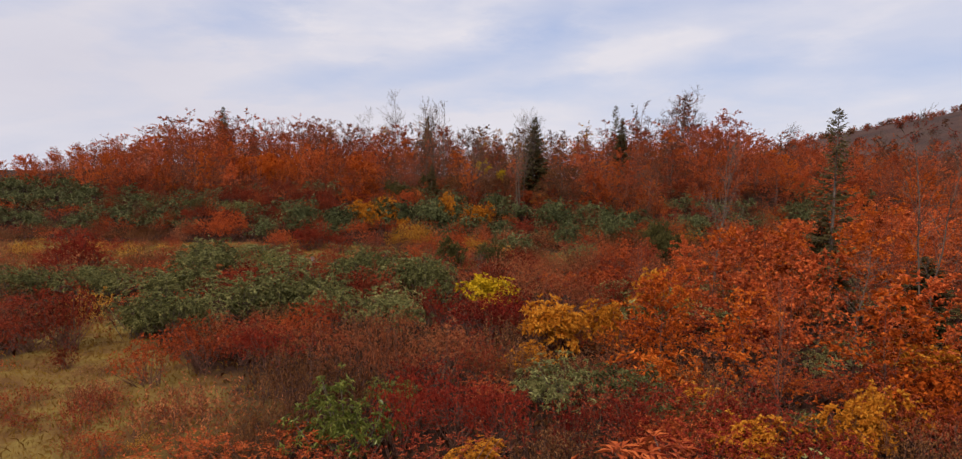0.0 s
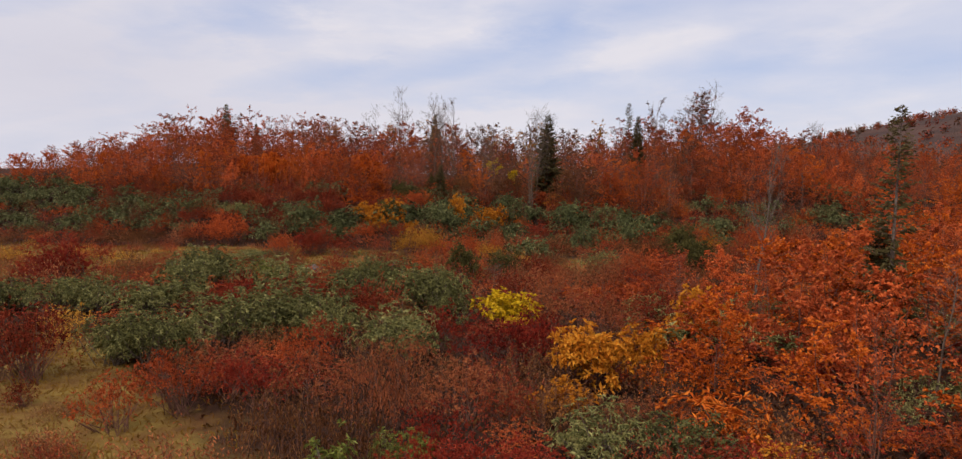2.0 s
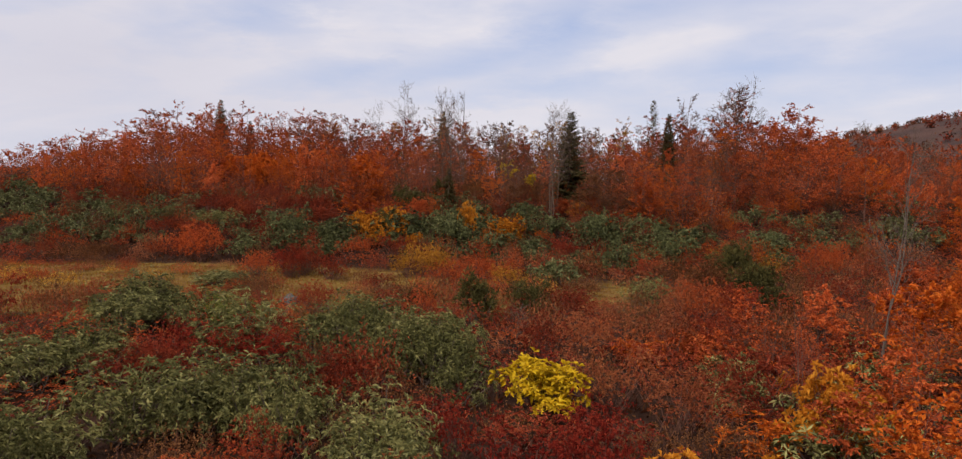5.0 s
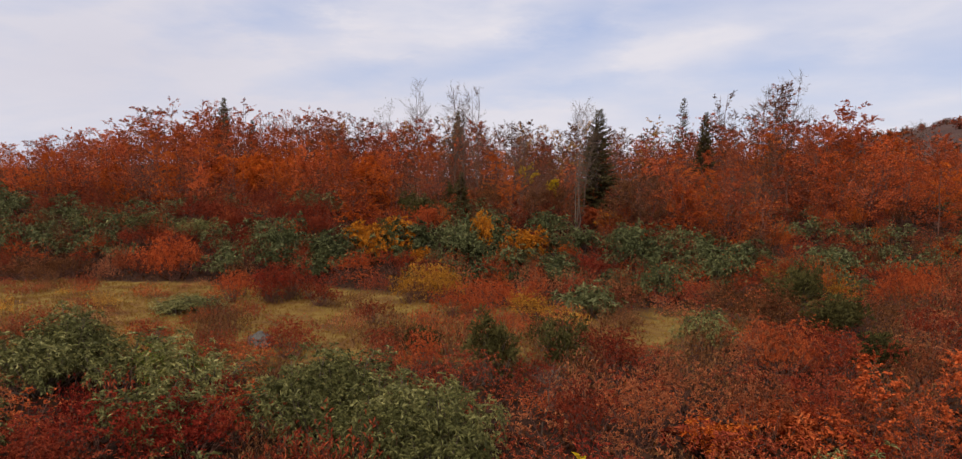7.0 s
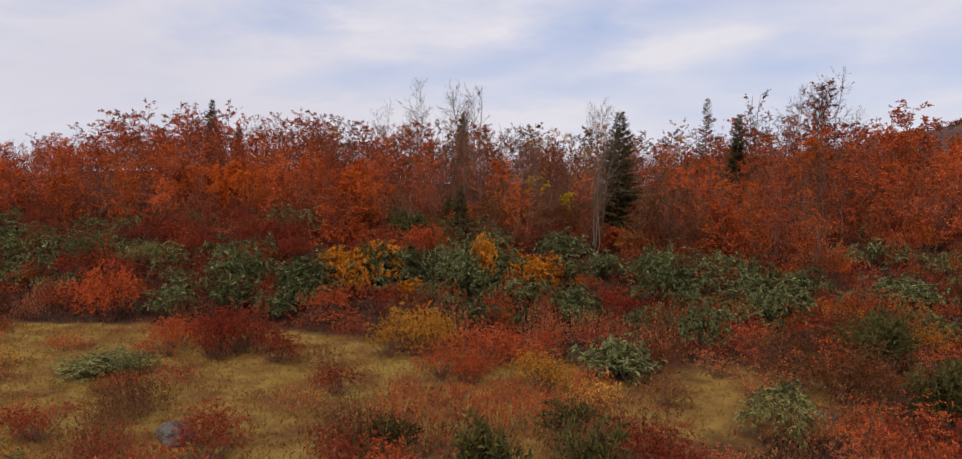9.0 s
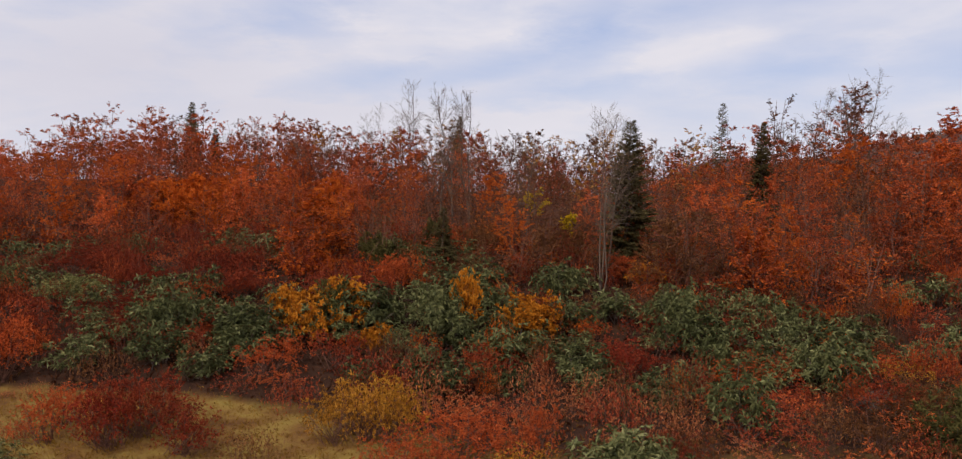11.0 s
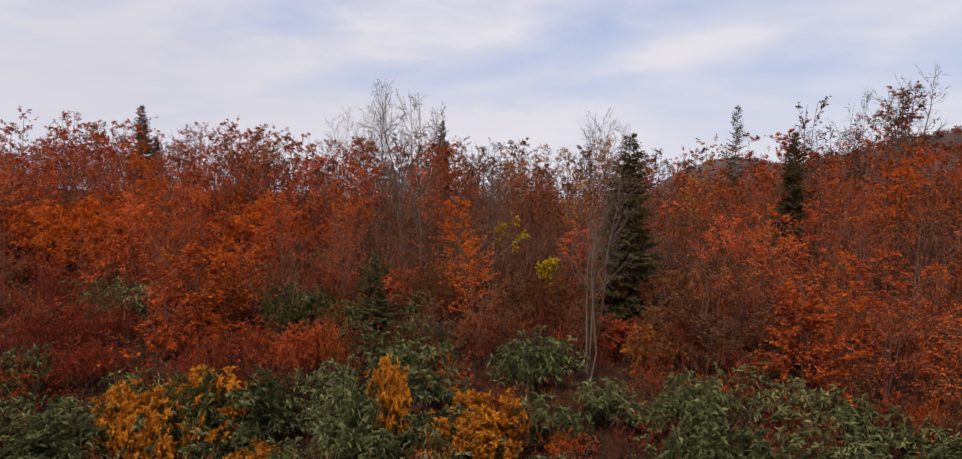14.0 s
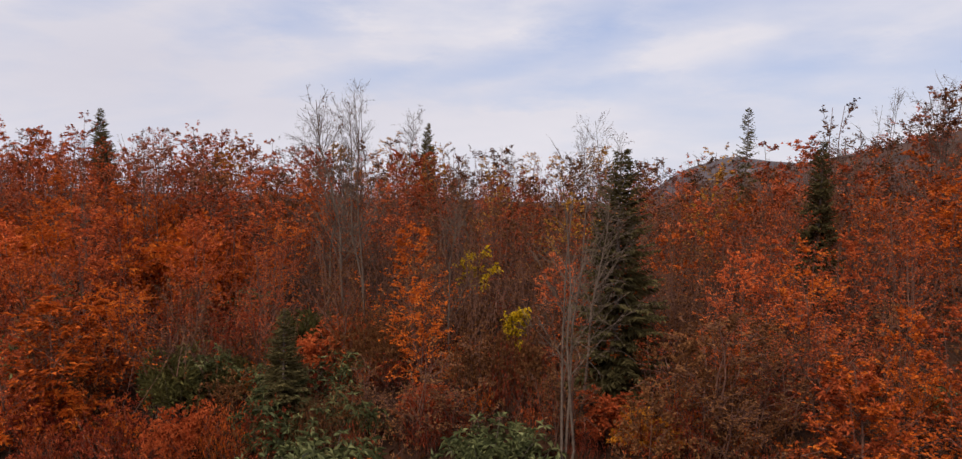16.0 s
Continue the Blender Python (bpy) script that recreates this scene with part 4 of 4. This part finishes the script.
beech(4.7, 42.0, 2.3, "brown", 1.7)
beech(-12.8, 50.1, 2.9, "orange", 3.6)
broadleaf(-11.8, 54.4, 3.4, 2.6, "orange")
broadleaf(-7.7, 49, 2.7, 1.8, "orange")
beech(-6.5, 43.3, 1.3, "rust", 1.5)
thin_tree(-7.4, 42.2, 2.3, "brown", 1.8)
broadleaf(-7, 41.3, 1.5, 0.94, "orange")
azalea(-4.9, 44.8, 1.5, 1.4, "maroon")
azalea(-4.2, 41.4, 1.3, 0.72, "maroon")
beech(5.9, 42.0, 2.6, "brown", 1.8)
thin_tree(7.4, 42.4, 2.7, "rust", 1.9)
beech(8.6, 42.0, 2.8, "orange", 2.0)
thin_tree(0.8, 41.9, 1.6, "brown", 1.6)
thin_tree(2.4, 42.2, 1.6, "brown", 1.4)
broadleaf(3.5, 42.4, 1.4, 0.94, "rust")
beech(-9.5, 47.2, 1.7, "rust", 2.1)
thin_tree(-0.3, 44.9, 1.8, "brown", 1.7)
thin_tree(2.2, 45.2, 1.8, "brown", 1.7)
thin_tree(6.0, 44.3, 2.4, "rust", 1.8)
broadleaf(-8.2, 49.3, 3.7, 2.2, "orange")
beech(-7.2, 41.1, 2.6, "rust", 2.4)
broadleaf(-14, 48.5, 3.5, 1.9, "orange")
broadleaf(-2.4, 45.2, 1.5, 1.2, "rust")
beech(-6.9, 43.4, 1.9, "orange", 2.2)
rhododendron(-4.7, 43, 1.4, 1.08, "green")
juniper(-3.4, 44.6, 1.5, 1.5, "green")
rhododendron(-1.5, 40.5, 1.9, 1.22, "green")
rhododendron(1.2, 40.7, 1.7, 1.37, "green")
rhododendron(-2.6, 42, 1.7, 1.01, "green")
rhododendron(-3.9, 39.4, 1.4, 0.86, "green")
azalea(-5.4, 40.9, 1.6, 1.08, "maroon")
azalea(-4.8, 39.2, 1.3, 1.08, "maroon")
azalea(-8.8, 39.9, 1.8, 1.08, "maroon")
broadleaf(-4.2, 41, 1.1, 1.01, "rust")
beech(3.9, 41.0, 1.8, "brown", 1.6)
thin_tree(5.3, 41.6, 1.8, "brown", 1.8)
beech(7.2, 40.8, 2.4, "rust", 2.4)
thin_tree(8.8, 40.4, 2.5, "rust", 2.3)
thin_tree(2.7, 42.3, 2.3, "brown", 2.0)
thin_tree(-0.1, 42.0, 2.3, "brown", 2.0)
beech(5.4, 42.7, 2.7, "brown", 2.2)
broadleaf(-14.7, 49.9, 5, 2.3, "orange")
broadleaf(-8.9, 51.6, 5.3, 2.4, "orange")
beech(-7.0, 41.7, 2.4, "orange", 3.5)
broadleaf(-16.3, 48.7, 3.6, 2, "rust")
azalea(-9.9, 40.9, 2.6, 1.01, "maroon")
azalea(-6.5, 40.1, 1.8, 0.94, "maroon")
azalea(-13, 40.7, 1.9, 1.01, "maroon")
azalea(-1.4, 44.6, 2.6, 1.6, "brown")
azalea(1.4, 43.7, 2.7, 1.5, "brown")
thin_tree(5.2, 41.9, 2.7, "brown", 3.6)
beech(7.5, 40.8, 2.8, "orange", 3.0)
thin_tree(9.9, 39.8, 2.6, "orange", 2.7)
beech(9.6, 41.9, 2.9, "rust", 3.0)
thin_tree(7.7, 43.4, 3.2, "rust", 3.3)
juniper(-5.2, 37.9, 1.1, 1.6, "green")
juniper(-4.5, 43.2, 1.8, 1.0, "green")
juniper(-0.7, 24.2, 1.1, 1.5, "green")
juniper(0.6, 24.9, 1.0, 1.3, "green")
juniper(7.9, 28.7, 1.7, 1.4, "green")
juniper(-2.3, 26.2, 0.8, 0.7, "green")
juniper(0.5, 26.9, 0.9, 0.8, "green")
juniper(8.6, 32.5, 2.0, 1.4, "green")
juniper(7.1, 24.9, 1.1, 1.0, "green")


# evergreens along the foot of the bank, with red and brown neighbours
taken = []
for _ in range(300):
    x, y = pick.uniform(-11, 12), pick.uniform(34.9, 37.6)
    if len(taken) < 44 and free_of(x, y, 1.0, taken) and free_of(x, y, 1.2, ((-12.7, 35.2), (-2.9, 32.3))):
        taken.append((x, y))
        k, w = pick.random(), pick.uniform(1.1, 1.7)
        if k < 0.66:
            rhododendron(x, y, w, w * 0.55, "green")
        else:
            azalea(x, y, w, w * 0.6, "maroon" if k < 0.84 else "rust")

# nearer trees are single things, the far rows one uncounted wood
taken = []
for _ in range(9000):
    y = 41.0 + 31 * pick.random()
    half = 8 + y * 0.62
    x = pick.uniform(-half, half + 6)
    edge = 43.5 + 1.2 * math.sin(x * 0.4) - 4.5 * smooth(5, 9, x)
    if y < edge or x < -31 + (y - 45) * -0.25 or not free_of(x, y, 1.45 if y < 54 else 1.5 if y < 60 else 1.75, taken):
        continue
    taken.append((x, y))
    tall = (2.0 + 0.15 * (y - 40) if y < 56 else 4.6) * pick.uniform(0.8, 1.2)
    tall *= (0.5 + 0.5 * smooth(-36, -22, x)) * (1 + 0.48 * smooth(10, 13, x) * smooth(64, 56, y)) * (1 - 0.07 * smooth(48, 54, y) * smooth(2, 6, x)) * (1 - 0.35 * smooth(17, 20, x))
    k = pick.random() + noise.noise(Vector((x * 0.13, y * 0.13, 2))) * 0.7 + 0.25 * smooth(-6, -13, x) + 0.15 * smooth(8, 12, x)
    if -4 < x < 7 and k < 0.8 or k < 0.2:
        kit, colour, wide = "thin", pick.choice(["brown", "brown", "brown", "rust"]), 0.6
    elif k < 0.47:
        kit, colour, wide = "thin", pick.choice(["rust", "orange"]), 0.6
    elif k < 0.66:
        kit, colour, wide = "beech", pick.choice(["rust", "flame"]), 0.85
    else:
        kit, colour, wide = "beech", pick.choice(["orange", "orange", "flame", "rust"]), 0.85
        if y > 60 and pick.random() < 0.2:
            colour = "gold"
    if y > 52 and -13 < x < 12 and pick.random() < 0.6:
        kit, colour, wide = pick.choice(["thin", "beech"]), pick.choice(["brown", "brown", "pink", "ochre", "rust"]), 0.75
        tall *= 1.06
    # some far rust crowns turn pink, a tint standing in for haze
    elif y > 52 and colour == "rust":
        colour = pick.choice(["pink", "flame", "rust"])
    if y > 47 or pick.random() < 0.35:
        joined("brushwood", "brush", x + pick.uniform(-0.8, 0.8), y + pick.uniform(-0.8, 0.8), pick.uniform(2.4, 3.4), tall * pick.uniform(0.6, 0.85), "brown" if -4 < x < 7 and y < 54 else pick.choice(["rust", "rust", "orange", "brown"]))
    if y > 49.5:
        joined("far_wood", "far_" + kit, x, y, tall * wide, tall, colour)
        if pick.random() < (0.05 if x < -12 else 0.13):
            joined("far_wood", "bare", x + 0.6, y + 0.3, tall * 0.45, tall * pick.uniform(1.1, 1.45), "brown")
    else:
        (beech if kit == "beech" else thin_tree)(x, y, tall, colour, tall * wide)
        joined("wood_undergrowth", pick.choice(["low_azalea", "low_azalea", "low_stalk"]), x + pick.uniform(-1, 1), y + pick.uniform(-1, 1), pick.uniform(1.2, 1.9), pick.uniform(0.6, 1.1), pick.choice(["brown", "rust", "maroon"]))

# ---- thicket beside the heath ----
taken = []
for _ in range(1600):
    x, y = pick.uniform(3.0, 26), pick.uniform(8.6, 41)
    inner = 3.4 + 0.15 * abs(y - 13) if y < 22 else 5.2 + 1.1 * (y - 20.5)
    if y > 33:
        inner = 19
    if x < inner or x > 3 + 0.78 * y or x > inner + 9 or not free_of(x, y, 1.05, taken) or crowded(x, y):
        continue
    taken.append((x, y))
    tall = (1.5 + 0.20 * min(x - inner, 6)) * pick.uniform(0.8, 1.2)
    if pick.random() < 0.8:
        beech(x, y, tall, pick.choice(["orange", "orange", "rust", "flame"]), max(1.6, tall))
    else:
        thin_tree(x, y, tall * 1.2, "rust")

# low growth that closes the ground under the thicket
for _ in range(170):
    x, y = pick.uniform(2.6, 13), pick.uniform(7.4, 22)
    if x < 2.5 + 0.74 * y:
        w = pick.uniform(0.9, 1.6)
        joined("heath_undergrowth", pick.choice(["low_azalea", "low_azalea", "low_rhodo"]) if y > 11 else "azalea", x, y, w, w * pick.uniform(0.35, 0.6), pick.choice(["rust", "maroon", "orange", "crimson", "olive"]) if y > 11 else pick.choice(["rust", "crimson", "maroon"]))

# ---- low cover between the larger bushes ----
taken = []
for _ in range(9000):
    x, y = pick.uniform(-34, 24), pick.uniform(7.5, 44)
    if abs(x) > 2 + 0.72 * y or len(taken) > 720:
        continue
    if meadow(x, y) > pick.uniform(0.15, 0.5) or not free_of(x, y, 0.85, taken) or crowded(x, y):
        continue
    taken.append((x, y))
    k = pick.random() + 0.6 * noise.noise(Vector((x * 0.2, y * 0.2, 8)))
    w = pick.uniform(1.1, 1.8)
    if y > 36.5:
        joined("heath_undergrowth", "low_rhodo" if k < 0.6 else "low_azalea", x, y, w, w * 0.6, "green" if k < 0.6 else pick.choice(["maroon", "rust", "brown"]))
    elif k < 0.45:
        joined("heath_undergrowth", "stalk" if y < 17 else "low_stalk", x, y, w, (0.36 if y < 19 else 0.55) * w, "brown" if k < 0.22 else pick.choice(["pink", "maroon", "brown"]))
    else:
        joined("heath_undergrowth", "azalea" if y < 17 else "low_azalea", x, y, w, w * (0.32 if y < 19 else 0.5), pick.choice(["maroon", "maroon", "rust", "crimson" if y < 20 else "pink"]))

for _ in range(900):
    x, y = pick.uniform(-24, 11), pick.uniform(8, 36)
    if meadow(x, y) > 0.45 and abs(x) < 3 + 0.72 * y and not crowded(x, y) and noise.noise(Vector((x * 0.4, y * 0.8, 4))) > (0.0 if y < 16 else -0.32):
        w = pick.uniform(0.4, 1.0 if y < 16 else 1.5)
        joined("heath_undergrowth", "low_stalk", x, y, w, w * 0.36, pick.choice(["brown", "maroon", "rust", "dry", "pink", "maroon", "ochre"]))

# the same cover goes on to both sides and behind
for _ in range(330):
    x, y = pick.uniform(-34, 30), pick.uniform(-8, 36)
    if abs(x) > 2 + 0.72 * max(y, 0) or y < 7.5:
        if not crowded(x, y) and meadow(x, y) < 0.5:
            w = pick.uniform(1.4, 2.4)
            joined("heath_undergrowth", pick.choice(["low_azalea", "low_azalea", "low_stalk", "low_rhodo"]), x, y, w, w * 0.35, pick.choice(["maroon", "rust", "brown", "olive"]))

# red and brown shoots pushing up between the evergreens of the bank
for _ in range(380):
    x = pick.uniform(-22, 18)
    y = pick.uniform(35.0, 45.5)
    w = pick.uniform(0.6, 1.3)
    joined("wood_undergrowth", pick.choice(["low_azalea", "low_azalea", "low_stalk"]), x, y, w, min(1.2, w * pick.uniform(0.8, 1.3)), pick.choice(["rust", "brown", "maroon", "maroon", "maroon" if x < -6 else "orange"]))

lay_out("heath_undergrowth", "low tangle of red and brown shrubs covering the heath", "undergrowth")
lay_out("wood_undergrowth", "brown and red undergrowth between the young trees", "undergrowth")
for _ in range(1700):
    x, y = pick.uniform(120, 600), pick.uniform(170, 700)
    if math.hypot(x - 600, y - 500) < 520:
        h = pick.uniform(3.5, 6)
        joined("hill_wood", "hill_tree", x, y, h * 0.8, h, pick.choice(["brown", "litter", "maroon", "rust"]))
lay_out("hill_wood", "dull brown woodland on the far hillside", "wood")
lay_out("brushwood", "fine reddish rods and twigs filling the wood", "brushwood")
lay_out("far_wood", "far rows of orange, rust and half-bare young trees", "wood")

# ---- grass ----
n = 230000
gx, gy = rng.uniform(-26, 14, n), rng.uniform(7, 39, n)
keep = np.array([meadow(a, b) > c for a, b, c in zip(gx, gy, rng.uniform(0.05, 0.7, n))])
gx, gy = gx[keep], gy[keep]
base = np.stack([gx, gy, [ground_z(a, b) - 0.01 for a, b in zip(gx, gy)]], 1)
lean = rng.normal(size=base.shape) * 0.55 + (0, 0, 0.9)
tagged(new("grass", leaves_mesh("grass", base, lean, rng.uniform(0.05, 0.13, len(base)), rng.uniform(0.006, 0.012, len(base)), LEAF["straw"], 0.15, True)), "short straw-yellow heath grass", "grass", kind="stuff")

n = 120000
gx, gy = rng.uniform(-34, 28, n), rng.uniform(-8, 50, n)
keep = np.array([abs(a) < 14 + 0.62 * b and meadow(a, b) < c for a, b, c in zip(gx, gy, rng.uniform(0.1, 0.4, n))])
gx, gy = gx[keep], gy[keep]
base = np.stack([gx, gy, [ground_z(a, b) - 0.01 for a, b in zip(gx, gy)]], 1)
lean = rng.normal(size=base.shape) * 0.5 + (0, 0, 0.8)
tagged(new("leaf_litter", leaves_mesh("leaf litter", base, lean, rng.uniform(0.07, 0.22, len(base)), rng.uniform(0.012, 0.035, len(base)), LEAF["litter"], 0.25)), "fallen leaves and dry brown shoots between the shrubs", "litter", kind="stuff")

# ---- stones ----


def boulder(x, y, sx, sy, sz, seed, label):
    bm = bmesh.new()
    bmesh.ops.create_icosphere(bm, subdivisions=4, radius=1.0)
    for v in bm.verts:
        d = v.co.normalized()
        k = 1 + 0.28 * noise.noise(d * 1.4 + Vector((seed, 0, 0))) + 0.10 * noise.noise(d * 4 + Vector((0, seed, 0)))
        v.co = Vector((d.x * sx, d.y * sy, max(-0.4, d.z) * sz)) * k
    me = bpy.data.meshes.new("boulder")
    bm.to_mesh(me)
    bm.free()
    me.materials.append(ROCK)
    ob = new("boulder", me)
    ob.matrix_world = pose(x, y, ground_z(x, y) + 0.02, 0, 0, seed * 40)
    return tagged(ob, label, "stone")


boulder(-6.15, 26.5, 0.28, 0.4, 0.24, 1.0, "grey lichen-spotted boulder lying in the grass")
boulder(5.6, 28.8, 0.40, 0.30, 0.16, 2.3, "flat grey stone half sunk in the heath")
boulder(8.6, 35.7, 0.6, 0.5, 0.35, 3.7, "grey boulder beside a golden shrub")
